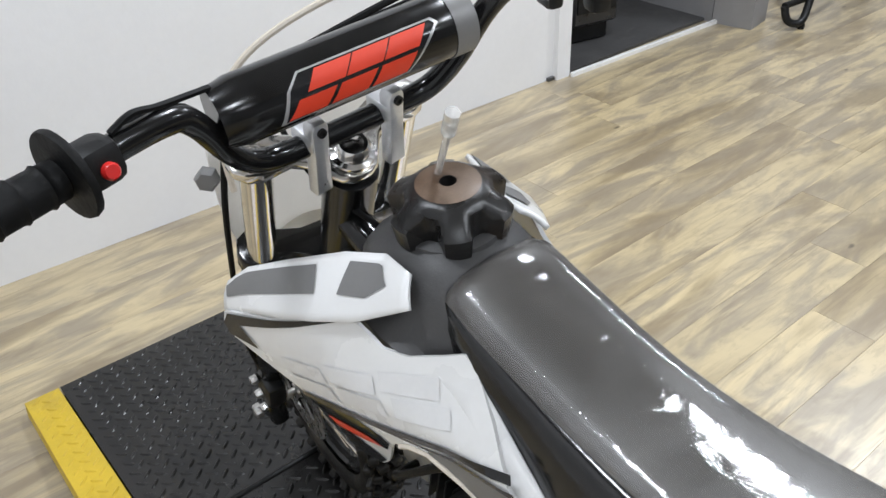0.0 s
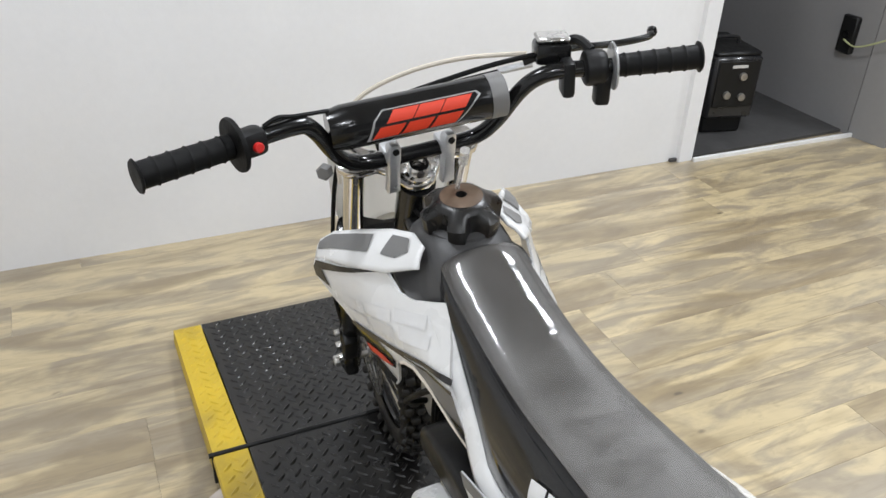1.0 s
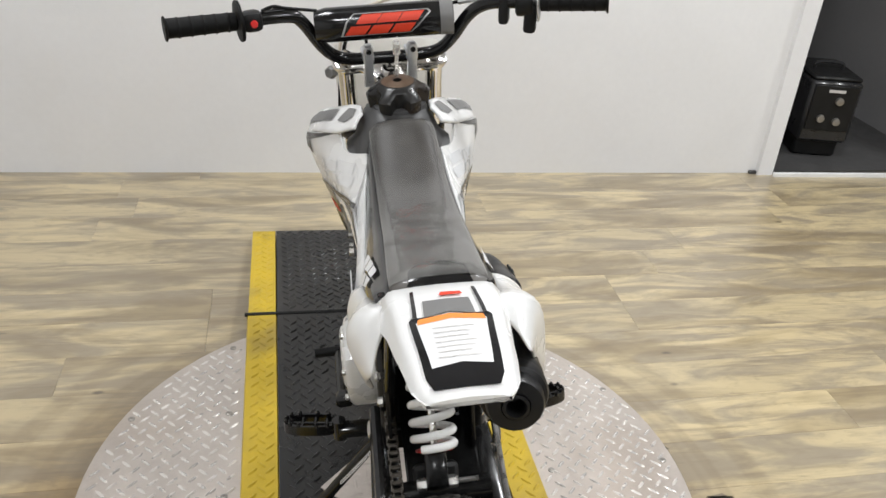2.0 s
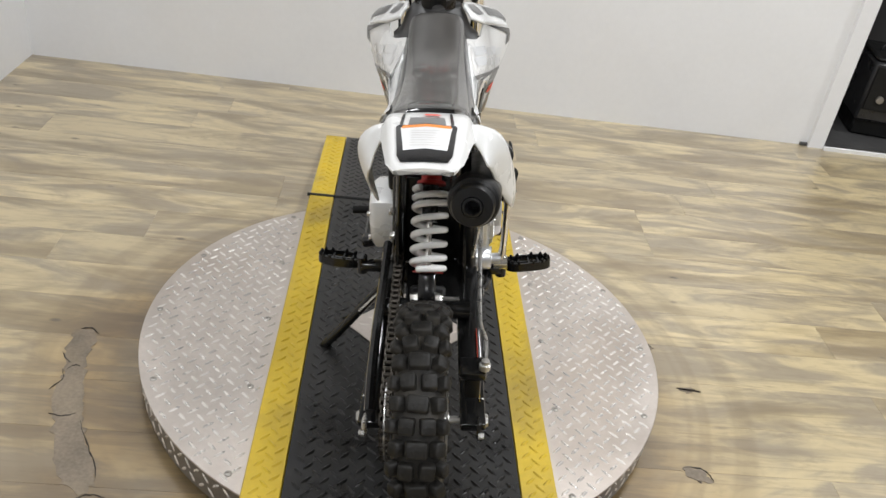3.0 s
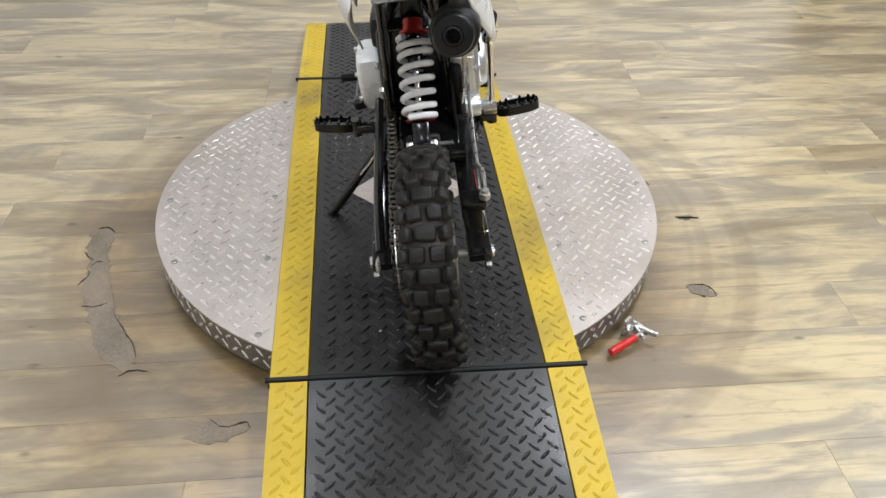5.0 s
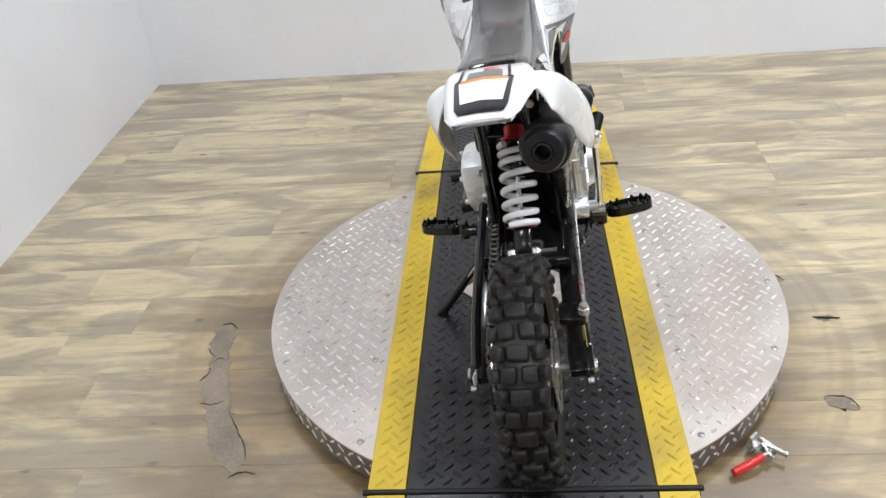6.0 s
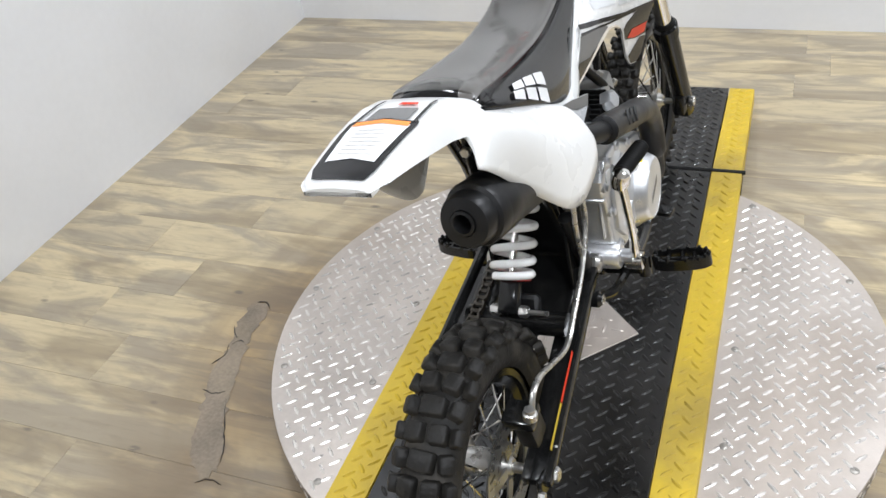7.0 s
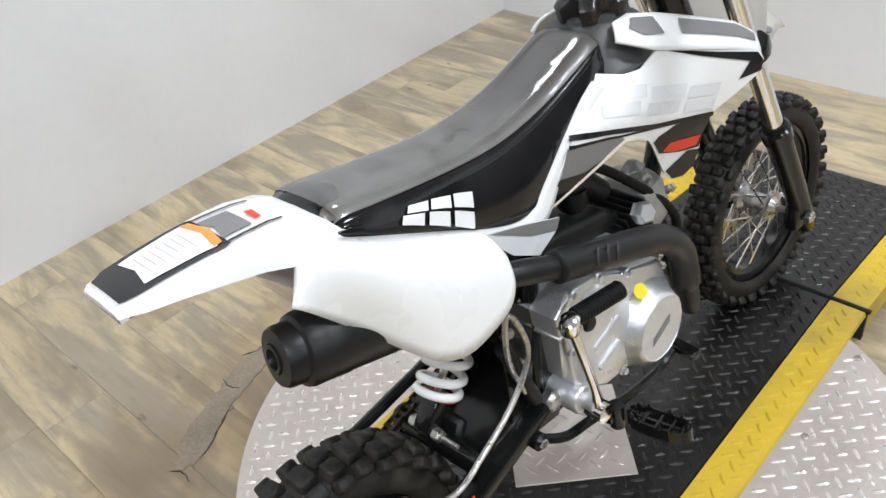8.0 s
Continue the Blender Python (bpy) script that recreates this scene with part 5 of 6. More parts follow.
for i in range(7):
    label_on_tail("print_line", [(-0.021, -0.5460 - 0.008 * i), (0.021 - 0.004 * (i % 3), -0.5460 - 0.008 * i), (0.021 - 0.004 * (i % 3), -0.5472 - 0.008 * i), (-0.021, -0.5472 - 0.008 * i)], 0.0024, PRINT, 1)
for s in (1, -1):
    label_on_tail("side_stripe", [(s * 0.0345, -0.5220), (s * 0.039, -0.5220), (s * 0.036, -0.4600), (s * 0.032, -0.4590)], 0.0014, BLACK_DECAL)
part("inner_guard", Geo().grid([[(0.003 + x, y, 0.700 - 0.5 * abs(x) * 0.1) for x in (-0.055, -0.03, 0, 0.03, 0.055)] for y in (-0.28, -0.34, -0.39)]), SATIN, tail)


def side_panel(s, top, low, out, lift):
    """A bulging panel lofted from the seat's edge to its own lower rim."""
    rows = []
    swell = glide([(k, 0, 0) for k in (0.10, 0.65, 1.1, 1.12, 0.95, 0.8, 0.7, 0.55, 0.4, 0.25)], 4)
    for a, b, (k, _, _) in zip(glide(top, 4), glide(low, 4), swell):
        rows.append([a.lerp(b, j / 10) + Vector((s * out, 0, lift)) * math.sin(math.pi * (j / 10) ** 0.78) * k for j in range(11)])
    ob = part("side_panel", Geo().grid(rows), WHITE, bike, "white plastic side panel", sharp=60)
    sol = ob.modifiers.new("thickness", "SOLIDIFY")
    sol.thickness = 0.003
    return ob


r_top = [(0.069, -0.477, 0.722), (0.069, -0.457, 0.738), (0.074, -0.432, 0.726), (0.080, -0.401, 0.711), (0.084, -0.371, 0.697), (0.087, -0.341, 0.683), (0.089, -0.311, 0.669), (0.091, -0.286, 0.657), (0.092, -0.269, 0.648), (0.093, -0.259, 0.642)]
r_low = [(0.099, -0.508, 0.696), (0.106, -0.488, 0.676), (0.117, -0.449, 0.631), (0.132, -0.418, 0.593), (0.145, -0.388, 0.562), (0.152, -0.352, 0.549), (0.156, -0.315, 0.557), (0.155, -0.280, 0.570), (0.148, -0.261, 0.592), (0.130, -0.250, 0.613)]
rp = side_panel(1, r_top, r_low, 0.027, 0.019)
l_top = [(0.010 - x, y, z) for x, y, z in r_top]
l_low = [(-0.080, -0.508, 0.686), (-0.086, -0.484, 0.660), (-0.088, -0.447, 0.625), (-0.083, -0.417, 0.592), (-0.082, -0.385, 0.566), (-0.086, -0.351, 0.556), (-0.095, -0.316, 0.560), (-0.103, -0.281, 0.572), (-0.104, -0.261, 0.592), (-0.103, -0.250, 0.613)]
lp = side_panel(-1, l_top, l_low, 0.026, 0.012)
for s, ob in ((1, rp), (-1, lp)):
    wedge = lambda y, z: (s * (0.100 - 0.05 * (z - 0.60)), y, z)
    part("front_decal", Geo().skin([(-0.262, 0.636), (-0.192, 0.613), (-0.124, 0.588), (-0.136, 0.572), (-0.170, 0.557), (-0.213, 0.582)], wedge, 0, 0.002, 2), LIGHT_DECAL, ob, "grey triangular front of the side panel")
    part("front_decal_dark", Geo().skin([(-0.244, 0.629), (-0.192, 0.613), (-0.124, 0.588), (-0.134, 0.574), (-0.180, 0.591)], wedge, 0.0010, 0, 2), INSET, ob)

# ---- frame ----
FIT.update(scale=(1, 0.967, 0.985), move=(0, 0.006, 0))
fr = part("bike_frame", Geo().tube(glide([(0, 0.31, 0.70), (0, 0.16, 0.645), (0, 0.0, 0.60), (0, -0.14, 0.56)]), 0.019, 12), BLACK, bike, "black tubular steel frame")
part("down_tube", Geo().tube([(0, 0.32, 0.67), (0, 0.24, 0.52), (0, 0.19, 0.40)], 0.016, 12), BLACK, fr)
for s in (1, -1):
    part("subframe_tube", Geo().tube(glide([(s * 0.045, -0.10, 0.575), (s * 0.05, -0.22, 0.595), (s * 0.047, -0.30, 0.630), (s * 0.045, -0.37, 0.668)]), 0.010, 10), BLACK, fr)
    part("stay_tube", Geo().tube([(s * 0.062, -0.20, 0.34), (s * 0.05, -0.28, 0.56), (s * 0.045, -0.33, 0.648)], 0.010, 10), BLACK, fr)
    part("upright_tube", Geo().tube([(s * 0.02, -0.13, 0.57), (s * 0.062, -0.17, 0.50), (s * 0.066, -0.20, 0.30)], 0.013, 10), BLACK, fr)
    g = Geo().slab([(-0.26, 0.26), (-0.16, 0.25), (-0.14, 0.34), (-0.17, 0.47), (-0.22, 0.50), (-0.25, 0.40)], 0.006, Matrix(((0, 0, 1, s * 0.066), (1, 0, 0, 0), (0, 1, 0, 0), (0, 0, 0, 1))), 0.001)
    part("frame_plate", g, BLACK, fr)
    bolts("frame_bolt", [(s * 0.070, y, z) for y, z in ((-0.235, 0.46), (-0.225, 0.40), (-0.20, 0.30))], (s, 0, 0), 0.008, 0.009, STEEL, fr)
part("airbox", Geo().box((0.075, 0.11, 0.08), shift(-0.01, -0.195, 0.625), 0.02, 2), SATIN, bike, "black airbox under the seat")
part("hose", Geo().tube(glide([(0.02, -0.02, 0.60), (0.03, 0.044, 0.565), (0.035, 0.107, 0.512), (0.042, 0.175, 0.448), (0.05, 0.205, 0.400), (0.05, 0.205, 0.36)]), 0.008, 10), GRIP, bike, "black hose over the engine")

# ---- engine ----
yz = lambda x: Matrix(((0, 0, 1, x), (1, 0, 0, 0), (0, 1, 0, 0), (0, 0, 0, 1)))
engine = part("engine", Geo().slab([(-0.165, 0.455), (-0.165, 0.33), (-0.13, 0.275), (0.03, 0.27), (0.085, 0.33), (0.09, 0.42), (0.04, 0.455), (-0.06, 0.475), (-0.12, 0.485)], 0.125, yz(-0.065), 0.012, 3), ALLOY, bike, "silver single-cylinder engine")
part("side_cover", Geo().slab([(-0.188, 0.470), (-0.186, 0.440), (-0.174, 0.430), (-0.170, 0.345), (-0.150, 0.318), (-0.10, 0.288), (0.02, 0.280), (0.065, 0.315), (0.075, 0.375), (0.05, 0.43), (-0.04, 0.460), (-0.10, 0.492), (-0.155, 0.496)], 0.074, yz(0.046), 0.007, 3), ALLOY, engine, "cast right engine cover")
part("cover_step", Geo().slab([(-0.158, 0.425), (-0.158, 0.36), (-0.128, 0.328), (-0.07, 0.305), (-0.04, 0.33), (-0.040, 0.435), (-0.09, 0.468), (-0.135, 0.466)], 0.010, yz(0.119), 0.004, 2), ALLOY, engine)
for z0, z1, y0, y1 in ((0.345, 0.362, -0.125, -0.075), (0.385, 0.405, -0.130, -0.070)):
    part("cover_rib", Geo().tube([(0.129, y0, z0), (0.129, y1, z1)], 0.004, 6), ALLOY, engine)
part("rear_rib", Geo().box((0.005, 0.010, 0.075), pose(0.106, -0.172, 0.390, -3, 0, 0), 0.002), ALLOY, engine)
part("rear_rib", Geo().box((0.070, 0.014, 0.007), pose(0.083, -0.180, 0.434, 0, 0, 0), 0.002), ALLOY, engine)
part("clutch_cover", Geo().turned([(0.074, 0.075), (0.074, 0.112), (0.071, 0.123), (0.064, 0.132), (0.059, 0.142), (0.056, 0.148), (0.0525, 0.1505), (0.0515, 0.1495), (0.001, 0.1495)], (0, 0.004, 0.341), (1, 0, 0), 56), ALLOY, engine, "round polished clutch cover")
part("oil_plug", Geo().turned([(0.013, 0.10), (0.013, 0.130), (0.010, 0.134), (0.001, 0.134)], (0, -0.135, 0.435), (1, 0, 0), 18), SATIN, engine, "black oil filler plug")
m = yz(0.1501) @ pose(0.004, 0.338, 0, 0, 0, 24)
part("emblem", Geo().add([m @ Vector(p) for p in ((-0.030, -0.005, 0), (0.020, -0.005, 0), (0.028, 0.006, 0), (-0.022, 0.006, 0))], [(0, 1, 2, 3)]), INSET, engine, smooth=False)
part("sticker", Geo().turned([(0.001, 0), (0.012, 0), (0.012, 0.0008), (0.001, 0.001)], (0.1335, -0.020, 0.419), (1, -0.2, 0.55), 20), YELLOW_DOT, engine, "round yellow sticker")
part("paper_label", Geo().box((0.002, 0.040, 0.026), pose(0.1215, -0.110, 0.472, -20, -35, 0)), PAPER, engine)
part("paper_label", Geo().box((0.002, 0.022, 0.018), pose(0.1210, -0.158, 0.465, -10, 0, 0)), PAPER, engine)
for y, z in ((-0.178, 0.455), (-0.164, 0.40), (-0.140, 0.322), (-0.06, 0.290), (0.03, 0.286), (-0.03, 0.453), (-0.095, 0.484), (-0.15, 0.488)):
    part("cover_bolt", Geo().turned([(0.0085, 0.07), (0.0085, 0.121), (0.0055, 0.123), (0.0055, 0.127), (0.004, 0.128)], (0, y, z), (1, 0, 0), 10), ALLOY, engine)
part("shaft_boss", Geo().turned([(0.024, 0.05), (0.024, 0.122), (0.021, 0.126), (0.012, 0.127), (0.012, 0.146)], (0, -0.160, 0.310), (1, 0, 0), 18), ALLOY, engine)
# cylinder lying forward, with fins, and head
cyl_a, cyl_d = Vector((0, 0.05, 0.405)), Vector((0, 0.93, 0.30)).normalized()
part("cylinder", Geo().turned([(0.036, 0), (0.036, 0.09)], cyl_a, cyl_d, 24), FIN_BLACK, engine)
fin = None
for i in range(7):
    m = between(cyl_a + cyl_d * (0.015 + 0.012 * i), cyl_a + cyl_d * 0.5)
    gg = Geo().box((0.104, 0.086, 0.003), None, 0.0012)
    if fin is None:
        fin = part("fin", gg, FIN_BLACK, engine, at=m)
    else:
        again(fin, "fin", engine, m)
head_c = cyl_a + cyl_d * 0.125
part("cylinder_head", Geo().box((0.095, 0.085, 0.058), between(head_c, head_c + cyl_d), 0.012, 2), DULL_ALLOY, engine)
part("head_cover", Geo().turned([(0.034, 0), (0.034, 0.010), (0.028, 0.016), (0.001, 0.018)], head_c + cyl_d * 0.026, cyl_d, 20), DULL_ALLOY, engine)
part("valve_cap", Geo().turned([(0.020, 0), (0.020, 0.012), (0.016, 0.016), (0.010, 0.022), (0.001, 0.023)], head_c + Vector((0, 0, 0.045)), (0, -0.2, 1), 6), DULL_ALLOY, engine)
part("side_head_cover", Geo().turned([(0.019, 0), (0.019, 0.016), (0.015, 0.021), (0.001, 0.021)], Vector((0.052, 0.104, 0.462)), (1, -0.2, 0.35), 6), ALLOY, engine)
bolts("head_nut", [(0.03, 0.158, 0.488), (0.03, 0.226, 0.436), (0.06, 0.133, 0.362), (0.06, 0.140, 0.338), (0.045, 0.19, 0.455)], (0.5, 0.2, 0.8), 0.007, 0.010, STEEL, engine)
part("crankcase_top", Geo().slab([(-0.135, 0.455), (0.075, 0.425), (0.088, 0.440), (0.080, 0.468), (0.045, 0.492), (-0.06, 0.510), (-0.125, 0.512), (-0.140, 0.495)], 0.122, yz(-0.088), 0.010, 3), SATIN, engine, "black upper crankcase")
carb = part("carburettor", Geo().tube([(0.0, 0.08, 0.50), (0.0, 0.03, 0.545), (0.0, -0.06, 0.575)], [0.018, 0.022, 0.026], 16), SATIN, bike, "small carburettor above the engine")
part("float_bowl", Geo().turned([(0.024, 0), (0.024, 0.028), (0.018, 0.036), (0.001, 0.038)], (0.0, 0.01, 0.54), (0, 0, -1), 18), SATIN, carb)
part("carb_top", Geo().turned([(0.018, 0), (0.018, 0.035), (0.012, 0.040), (0.004, 0.055)], (0.005, 0.005, 0.56), (0.2, 0, 1), 16), SATIN, carb)
part("spark_plug_lead", Geo().tube(glide([(-0.05, 0.16, 0.44), (-0.085, 0.14, 0.47), (-0.07, 0.05, 0.56), (-0.03, -0.02, 0.60)]), 0.005, 8), GRIP, bike)
# left side
part("left_cover", Geo().slab([(-0.152, 0.395), (-0.142, 0.338), (-0.105, 0.298), (0.010, 0.292), (0.050, 0.345), (0.024, 0.408), (-0.03, 0.430), (-0.10, 0.442), (-0.142, 0.428)], 0.056, yz(-0.128), 0.013, 3), COVER, engine, "left engine cover, alloy with its bright sheen put into the colour")
part("left_cover_ridge", Geo().turned([(0.058, -0.122), (0.056, -0.131), (0.050, -0.134), (0.044, -0.133), (0.001, -0.1335)], (0, -0.040, 0.360), (1, 0, 0), 36), COVER, engine)
bolts("left_cover_bolt", [(-0.127, y, z) for y, z in ((-0.138, 0.40), (-0.128, 0.338), (0.005, 0.302), (0.030, 0.372), (-0.075, 0.430))], (-1, 0, 0), 0.0055, 0.006, STEEL, engine)
shift_lever = part("gear_lever", Geo().tube(glide([(-0.10, -0.098, 0.312), (-0.137, -0.098, 0.312), (-0.142, -0.06, 0.31), (-0.145, 0.06, 0.298)]), [0.008] * 18 + [0.0075], 8), BLACK, bike, "black gear lever with rubber toe peg")
part("toe_peg", Geo().tube([(-0.14, 0.066, 0.297), (-0.19, 0.066, 0.297)], 0.0095, 12), GRIP, shift_lever)
part("lever_boss", Geo().box((0.032, 0.03, 0.026), shift(-0.135, -0.098, 0.311), 0.006), BLACK, shift_lever)

# ---- kick starter ----
kick = part("kick_lever", Geo().tube(glide([(0.146, -0.157, 0.300), (0.150, -0.163, 0.34), (0.152, -0.182, 0.42), (0.152, -0.196, 0.476)]), [0.0085] * 6 + [0.0070] * 12 + [0.0075], 10), CHROME, bike, "chrome kick-start lever, folded in")
part("kick_boss", Geo().turned([(0.015, -0.014), (0.015, 0.014), (0.010, 0.016)], (0.146, -0.157, 0.299), (1, 0, 0), 16), CHROME, kick)
part("kick_joint", Geo().turned([(0.013, -0.012), (0.015, 0.0), (0.013, 0.014), (0.006, 0.018)], (0.152, -0.199, 0.484), (0.3, -0.2, 1), 14), CHROME, kick)
kp, kq = Vector((0.150, -0.186, 0.488)), Vector((0.163, -0.104, 0.487))
path = [kp.lerp(kq, i / 30) for i in range(31)]
part("kick_rubber", Geo().tube(path, [0.0125 + (0.0012 if i % 2 else 0) for i in range(31)], 14), GRIP, kick, "ribbed black kick pedal rubber")

# ---- exhaust ----
pipe = part("exhaust_pipe", Geo().tube(glide([(0.02, 0.19, 0.395), (0.05, 0.185, 0.33), (0.095, 0.155, 0.290), (0.124, 0.122, 0.300), (0.130, 0.108, 0.35), (0.132, 0.088, 0.425), (0.135, 0.030, 0.480), (0.137, -0.089, 0.527), (0.135, -0.18, 0.560), (0.120, -0.25, 0.584), (0.100, -0.300, 0.590)]), 0.0165, 16), MUFFLER, bike, "matt black exhaust pipe")
sh_path = glide([(0.130, 0.106, 0.352), (0.133, 0.086, 0.430), (0.136, 0.028, 0.483), (0.138, -0.089, 0.529), (0.137, -0.165, 0.557), (0.136, -0.196, 0.567)])
part("heat_shield", Geo().tube(sh_path, [0.018] + [0.0222] * (len(sh_path) - 2) + [0.018], 18), MUFFLER, pipe, "black slotted heat shield")
for i in range(3):
    c = Vector((0.138, -0.095, 0.534)).lerp(Vector((0.137, -0.135, 0.549)), i / 2)
    part("slot", Geo().box((0.004, 0.006, 0.024), Matrix.Translation(c + Vector((0.0205, 0, 0.007))) @ pose(0, 0, 0, -28, -15, 0), 0.0015), EDGE_BLACK, pipe)
ma, mb = Vector((0.098, -0.315, 0.594)), Vector((0.076, -0.557, 0.649))
md = (mb - ma).normalized()
ml = (mb - ma).length
muff = part("muffler", Geo().turned([(0.018, -0.012), (0.034, 0.006), (0.039, 0.02), (0.0395, ml - 0.075), (0.0405, ml - 0.072), (0.0405, ml - 0.04), (0.038, ml - 0.032)], ma, md, 36), MUFFLER, bike, "black round muffler with a stepped end cap")
part("end_cap", Geo().turned([(0.0405, ml - 0.045), (0.041, ml - 0.030), (0.039, ml - 0.024), (0.034, ml - 0.021), (0.0335, ml - 0.005), (0.031, ml), (0.017, ml + 0.002), (0.0165, ml - 0.004), (0.0155, ml + 0.004), (0.012, ml + 0.005), (0.0105, ml + 0.002), (0.010, ml - 0.03), (0.001, ml - 0.03)], ma, md, 36), MUFFLER, muff, "stepped black end cap with the outlet")
part("hanger", Geo().box((0.020, 0.035, 0.075), pose(0.062, -0.46, 0.690, 0, 0, 8), 0.004), BLACK, muff)
g = Geo()
bolt(g, (0.062, -0.482, 0.70), (0, -1, 0), 0.007, 0.007)
part("hanger_bolt", g, STEEL, muff)

# ---- rear shock ----
st, sb = Vector((0.003, -0.213, 0.523)), Vector((0.0, -0.3216, 0.3777))
sd = (sb - st).normalized()
sl = (sb - st).length
s1 = sd.orthogonal().normalized()
s2 = sd.cross(s1)
rise = glide([(h, 0, 0) for h in (0.020, 0.036, 0.053, 0.080, 0.107, 0.134, 0.159, 0.176)], 32)
coil = []
for i, h in enumerate(rise):
    a = 2 * math.pi * i / 32
    coil.append(st + sd * (h[0] * sl / 0.178) + (s1 * math.cos(a) + s2 * math.sin(a)) * 0.0298)
shock = part("shock_spring", Geo().tube(coil, 0.0066, 10), SPRING, bike, "white coil spring of the rear shock absorber")
part("damper_body", Geo().tube([st - sd * 0.02, st + sd * 0.085], 0.0155, 18), BLACK, shock)
part("crossplate", Geo().box((0.110, 0.006, 0.20), pose(0.0, -0.178, 0.41, 0, 0, 0), 0.002), BLACK, bike, "black frame plate behind the shock absorber")
part("damper_rod", Geo().tube([st + sd * 0.08, sb], 0.006, 12), CHROME, shock)
part("top_collar", Geo().turned([(0.017, -0.018), (0.0195, -0.016), (0.0195, 0.004), (0.027, 0.006), (0.028, 0.012), (0.022, 0.014)], st, sd, 24), RED_METAL, shock, "red upper collar")
part("bottom_collar", Geo().turned([(0.018, -0.001), (0.0290, 0.0005), (0.0290, 0.0030), (0.018, 0.0035)], sb, sd, 24), RED_METAL, shock, "red lower collar")
part("clevis", Geo().box((0.034, 0.026, 0.055), between(sb + sd * 0.03, sb + sd * 0.2), 0.006, 2), BLACK, shock)
for s in (1, -1):
    bolts("clevis_bolt", [sb + sd * 0.052 + Vector((s * 0.017, 0, 0))], (s, 0, 0), 0.010, 0.014, STEEL, shock)
part("clevis_pin", Geo().tube([sb + sd * 0.052 + Vector((0.03, 0, 0)), sb + sd * 0.052 + Vector((0.062, 0, 0))], 0.004, 8), STEEL, shock)
part("top_mount", Geo().box((0.045, 0.03, 0.05), Matrix.Translation(st - sd * 0.048), 0.006, 2), BLACK, shock)


# ---- swingarm, chain, rear brake ----
AY, AZ = -0.552, 0.209
swing = part("swingarm", Geo().tube([(-0.085, -0.335, 0.300), (0.082, -0.335, 0.300)], 0.020, 14), BLACK, bike, "black steel swingarm")
for s in (1, -1):
    a, b = Vector((s * 0.074, -0.19, 0.312)), Vector((s * 0.090, AY - 0.022, AZ))
    m = between(a, b)
    h = (b - a).length
    arm = part("arm", Geo().box((0.045, 0.022, h), m @ shift(0, 0, h / 2), 0.005, 2), BLACK, swing)
    bolts("axle_nut", [(s * 0.103, AY, AZ)], (s, 0, 0), 0.012, 0.014, STEEL, swing)
    bolts("adjuster_bolt", [(s * 0.099, AY - 0.04, AZ), (s * 0.099, AY + 0.032, AZ + 0.02)], (s, 0, 0), 0.006, 0.010, STEEL, swing)
    part("adjuster", Geo().box((0.008, 0.055, 0.034), pose(s * 0.1, AY - 0.012, AZ, -14, 0, 0), 0.003), STEEL if s < 0 else BLACK, swing)
    part("pivot_cap", Geo().turned([(0.018, 0), (0.018, 0.012), (0.012, 0.018), (0.001, 0.019)], (s * 0.082, -0.19, 0.312), (s, 0, 0), 18), STEEL, swing)
for y0, y1, mat in ((-0.455, -0.37, RED_DECAL), (-0.53, -0.457, YELLOW)):
    f0, f1 = (-0.19 - y0) / 0.384, (-0.19 - y1) / 0.384
    a, b = Vector((0.0745, -0.19, 0.312)), Vector((0.0905, AY - 0.022, AZ))
    p, q = a.lerp(b, f1), a.lerp(b, f0)
    part("arm_decal", Geo().grid([[e + Vector(o) for o in ((0.0125, 0, 0.017), (0.0138, 0, 0.012), (0.0138, 0, -0.012))] for e in (p, q)]), mat, swing, smooth=False)
part("chain_guard", Geo().tube(glide([(-0.085, -0.20, 0.365), (-0.086, -0.32, 0.345), (-0.088, -0.43, 0.325), (-0.088, -0.53, 0.305), (-0.088, -0.60, 0.27)]), 0.009, 8), BLACK, swing)
part("gusset", Geo().box((0.118, 0.150, 0.010), pose(0.014, -0.262, 0.302, 15, 0, 0), 0.003), BLACK, swing)
part("tyre_hugger", Geo().box((0.07, 0.02, 0.07), pose(0.0, -0.325, 0.305, -25, 0, 0), 0.006), SATIN, swing)
# chain of link plates
CX = -0.0615
loop = []
r1, c1, r2, c2 = 0.027, Vector((CX, -0.155, 0.335)), 0.074, Vector((CX, AY, AZ))
for i in range(15):
    a = math.pi * 0.5 - math.pi * i / 14
    loop.append(c1 + Vector((0, math.cos(a) * r1, math.sin(a) * r1)))
for i in range(25):
    a = -math.pi * 0.5 - math.pi * i / 24 + 0.08
    loop.append(c2 + Vector((0, math.cos(a) * r2, math.sin(a) * r2)))
dense = []
for i, p in enumerate(loop):
    q = loop[(i + 1) % len(loop)]
    k = max(1, round((q - p).length / 0.002))
    dense += [p.lerp(q, j / k) for j in range(k)]
step, acc, marks = 0.0127, 0.0, [dense[0]]
for i in range(1, len(dense)):
    acc += (dense[i] - dense[i - 1]).length
    if acc >= step:
        marks.append(dense[i])
        acc = 0.0
g = Geo()
for i, p in enumerate(marks):
    q = marks[(i + 1) % len(marks)]
    d = q - p
    if d.length < 0.004:
        continue
    m = Matrix.Translation((p + q) / 2) @ Matrix.Rotation(math.atan2(d.z, d.y), 4, "X")
    wide = 0.0085 if i % 2 else 0.006
    for s in (1, -1):
        g.box((0.0018, d.length * 1.45, 0.0095), m @ shift(s * wide, 0, 0))
    g.turned([(0.004, -0.009), (0.004, 0.009)], p, (1, 0, 0), 6)
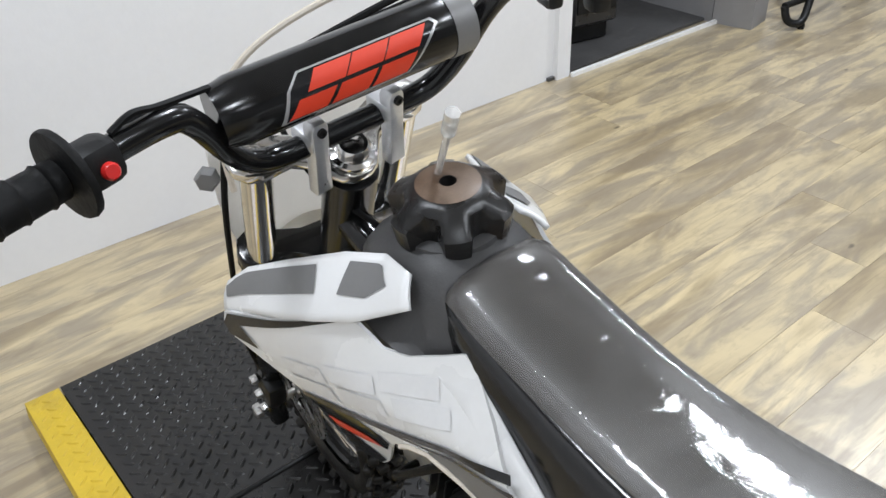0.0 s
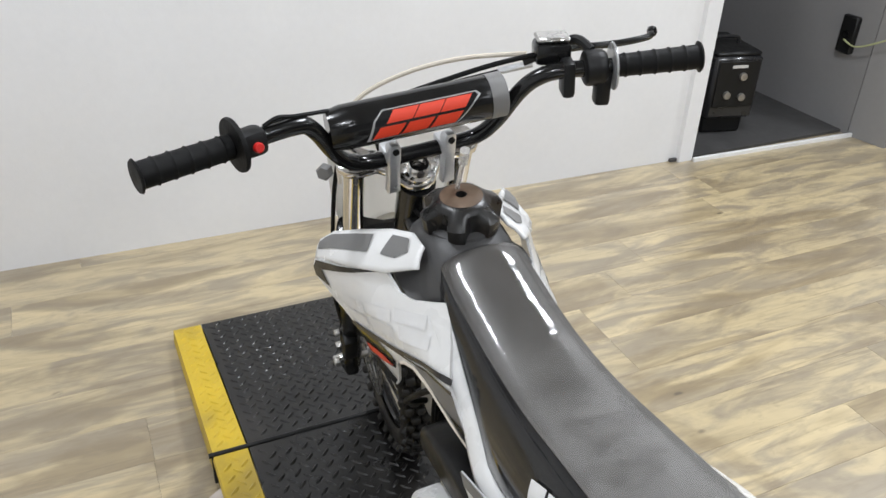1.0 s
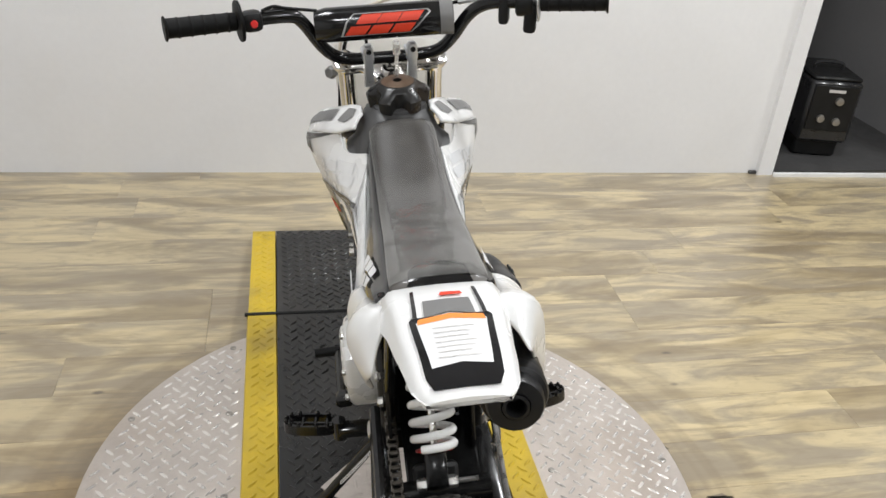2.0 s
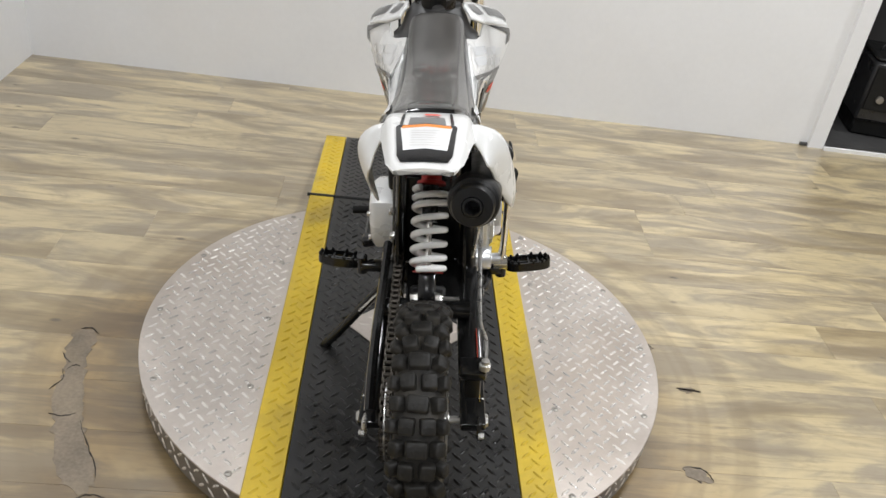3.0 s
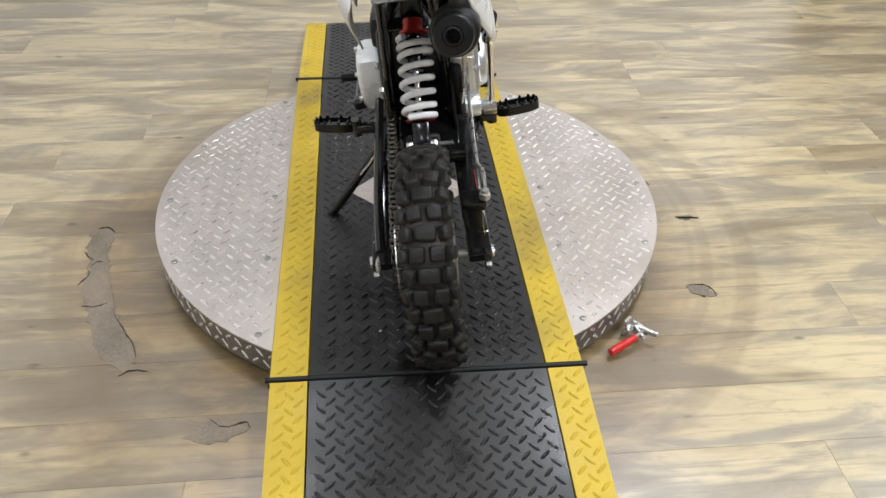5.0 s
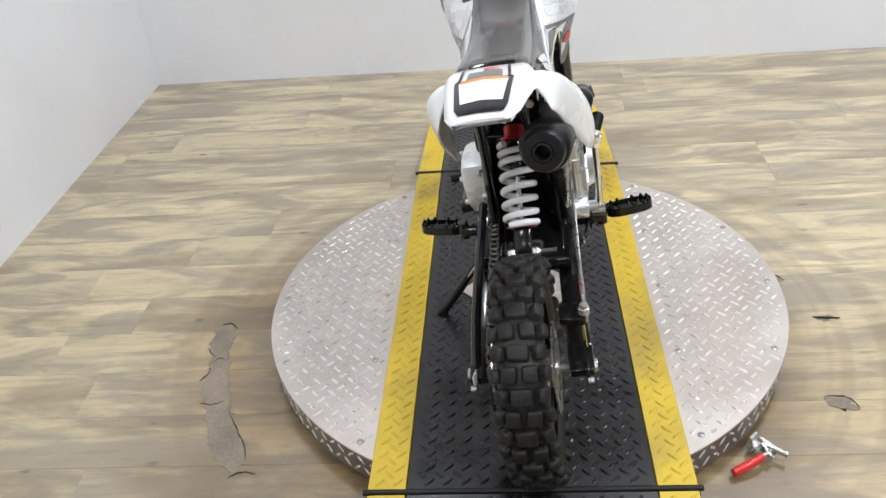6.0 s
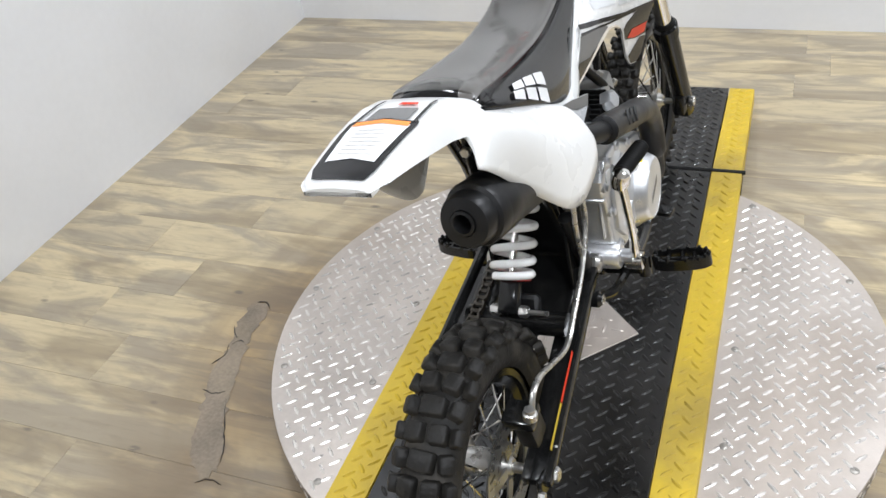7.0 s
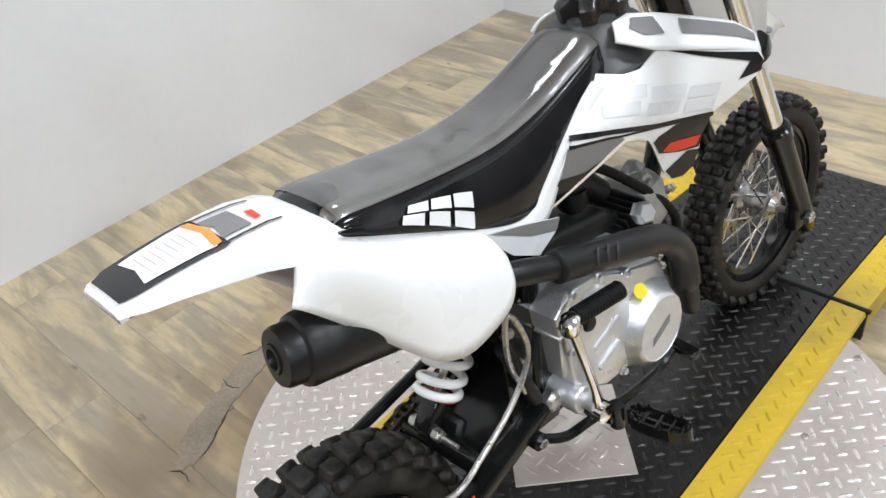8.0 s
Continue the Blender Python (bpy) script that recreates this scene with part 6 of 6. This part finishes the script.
part("chain", g, CHAIN, swing, "oily roller chain", smooth=False)
# rear brake
cal = part("rear_caliper", Geo().box((0.030, 0.042, 0.066), pose(0.086, -0.545, 0.300, 12, 0, 0), 0.008, 2), SATIN, swing, "black rear brake caliper")
part("caliper_top", Geo().box((0.046, 0.04, 0.022), pose(0.086, -0.560, 0.335, 12, 0, 0), 0.006, 2), BLACK, cal)
part("banjo", Geo().turned([(0.010, 0), (0.010, 0.010), (0.007, 0.012), (0.007, 0.018)], (0.105, -0.572, 0.346), (0.1, 0, 1), 12), STEEL, cal)
part("rear_brake_hose", Geo().tube(glide([(0.085, -0.235, 0.36), (0.094, -0.262, 0.44), (0.098, -0.256, 0.512), (0.100, -0.236, 0.480), (0.100, -0.232, 0.430), (0.100, -0.275, 0.378), (0.100, -0.345, 0.338), (0.101, -0.400, 0.318), (0.103, -0.46, 0.342), (0.106, -0.52, 0.372), (0.107, -0.553, 0.372), (0.106, -0.566, 0.350)]), 0.0042, 8), STEEL, bike, "silver braided brake hose")
part("rear_master_cylinder", Geo().tube([(0.078, -0.255, 0.45), (0.080, -0.23, 0.38), (0.082, -0.215, 0.33)], 0.012, 12), SATIN, bike)

# ---- footpegs, pedal, stand ----
def footpeg(s):
    mount = part("footpeg", Geo().box((0.068, 0.030, 0.020), pose(s * 0.118, -0.125, 0.262, 0, s * -4, 0), 0.005, 2), BLACK, bike, "black toothed folding footpeg")
    part("hinge", Geo().turned([(0.012, -0.02), (0.012, 0.02)], (s * 0.150, -0.122, 0.264), (0, 0, 1), 14), BLACK, mount)
    m = pose(0.207 if s > 0 else -0.196, -0.105, 0.268, 0, s * -4, s * 6)
    g = Geo()
    ring = [(0.034 * math.copysign(abs(math.cos(a)) ** 0.7, math.cos(a)) + 0.002 * s, 0.019 * math.copysign(abs(math.sin(a)) ** 0.8, math.sin(a))) for a in [2 * math.pi * j / 26 for j in range(26)]]
    for k in (1.0, 0.80):
        g.grid([[m @ Vector((1.43 * x * k, y * k, z)) for x, y in ring] for z in (-0.013, 0.008)], True)
    g.grid([[m @ Vector((1.43 * x * k, y * k, 0.008)) for x, y in ring] for k in (0.80, 1.0)], True)
    g.grid([[m @ Vector((1.43 * x * k, y * k, -0.013)) for x, y in ring] for k in (0.80, 1.0)], True)
    for j, (x, y) in enumerate(ring):
        if j % 2 == 0:
            g.turned([(0.0042, 0), (0.0034, 0.006), (0.0016, 0.0085)], m @ Vector((1.43 * x * 0.9, y * 0.9, 0.006)), (0, 0, 1), 6)
    for x in (-0.018, 0.004, 0.024):
        g.box((0.005, 0.032, 0.016), m @ shift(x, 0, -0.003), 0.001)
    g.box((0.086, 0.005, 0.014), m @ shift(0, 0, -0.004), 0.001)
    part("tread", g, BLACK, mount, smooth=False)


footpeg(1)
footpeg(-1)
part("peg_bar", Geo().box((0.17, 0.03, 0.014), shift(0, -0.125, 0.252), 0.004), BLACK, bike)
pedal = part("brake_pedal", Geo().tube(glide([(0.094, -0.238, 0.277), (0.115, -0.20, 0.262), (0.122, -0.15, 0.258), (0.125, -0.06, 0.240), (0.118, 0.03, 0.222), (0.118, 0.075, 0.232)]), 0.0075, 8), BLACK, bike, "black rear brake pedal")
part("pedal_pad", Geo().box((0.05, 0.026, 0.012), pose(0.135, 0.085, 0.236, 0, 0, -10), 0.003), BLACK, pedal)
part("pedal_pivot", Geo().turned([(0.014, -0.03), (0.014, 0.01), (0.010, 0.014), (0.006, 0.018)], (0.094, -0.239, 0.276), (1, 0, 0), 16), BLACK, pedal)
g = Geo()
bolt(g, (0.104, -0.239, 0.276), (1, 0, 0), 0.009, 0.008)
part("pedal_nut", g, STEEL, pedal)
stand = part("kickstand", Geo().tube(glide([(-0.080, -0.135, 0.245), (-0.115, -0.13, 0.20), (-0.19, -0.12, 0.10), (-0.252, -0.113, 0.022), (-0.262, -0.110, 0.005)]), 0.0105, 12), BLACK, bike, "black steel kickstand, folded out")
part("stand_foot", Geo().box((0.05, 0.03, 0.006), pose(-0.266, -0.110, -0.010, 0, -3, 0), 0.002), BLACK, stand)
coil = []
for i in range(161):
    u = i / 160
    c = Vector((-0.092, -0.150, 0.232)).lerp(Vector((-0.158, -0.140, 0.150)), u)
    a = 2 * math.pi * 18 * u
    coil.append(c + Vector((0.004 * math.cos(a), 0.005 * math.sin(a), 0.003 * math.cos(a))))
part("stand_spring", Geo().tube(coil, 0.0012, 5), CHROME, stand)
part("skid_plate", Geo().box((0.14, 0.24, 0.006), shift(0, -0.06, 0.255), 0.002), BLACK, bike)


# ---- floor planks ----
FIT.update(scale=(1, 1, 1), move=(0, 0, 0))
floor = tagged(link("floor", Geo().box((8.3, 7.1, 0.03), shift(2.45, -1.5, -0.022)), PLANK_BASE, smooth=False), "pale brown wood-look plank floor, scuffed and shade-tinted round the turntable", "floor", kind="structure")
rnd = random.Random(11)
PW, PL = 0.153, 1.22
base = Geo().box((1, PW - 0.0004, 0.006), shift(0.5, 0, -0.003), 0.0003)
pm = None
row = 0
y = -4.9
while y < 1.75:
    x = -1.64 - rnd.uniform(0, PL)
    while x < 6.5:
        a, b = max(x, -1.64), min(x + PL - 0.0004, 6.52)
        if b - a > 0.03:
            m = Matrix.Translation((a, y + PW / 2, 0)) @ Matrix.Diagonal((b - a, 1, 1, 1))
            if pm is None:
                pm = part("plank", base, OAK, floor, smooth=False, at=m)
            else:
                again(pm, "plank", floor, m)
        x += PL
    y += PW
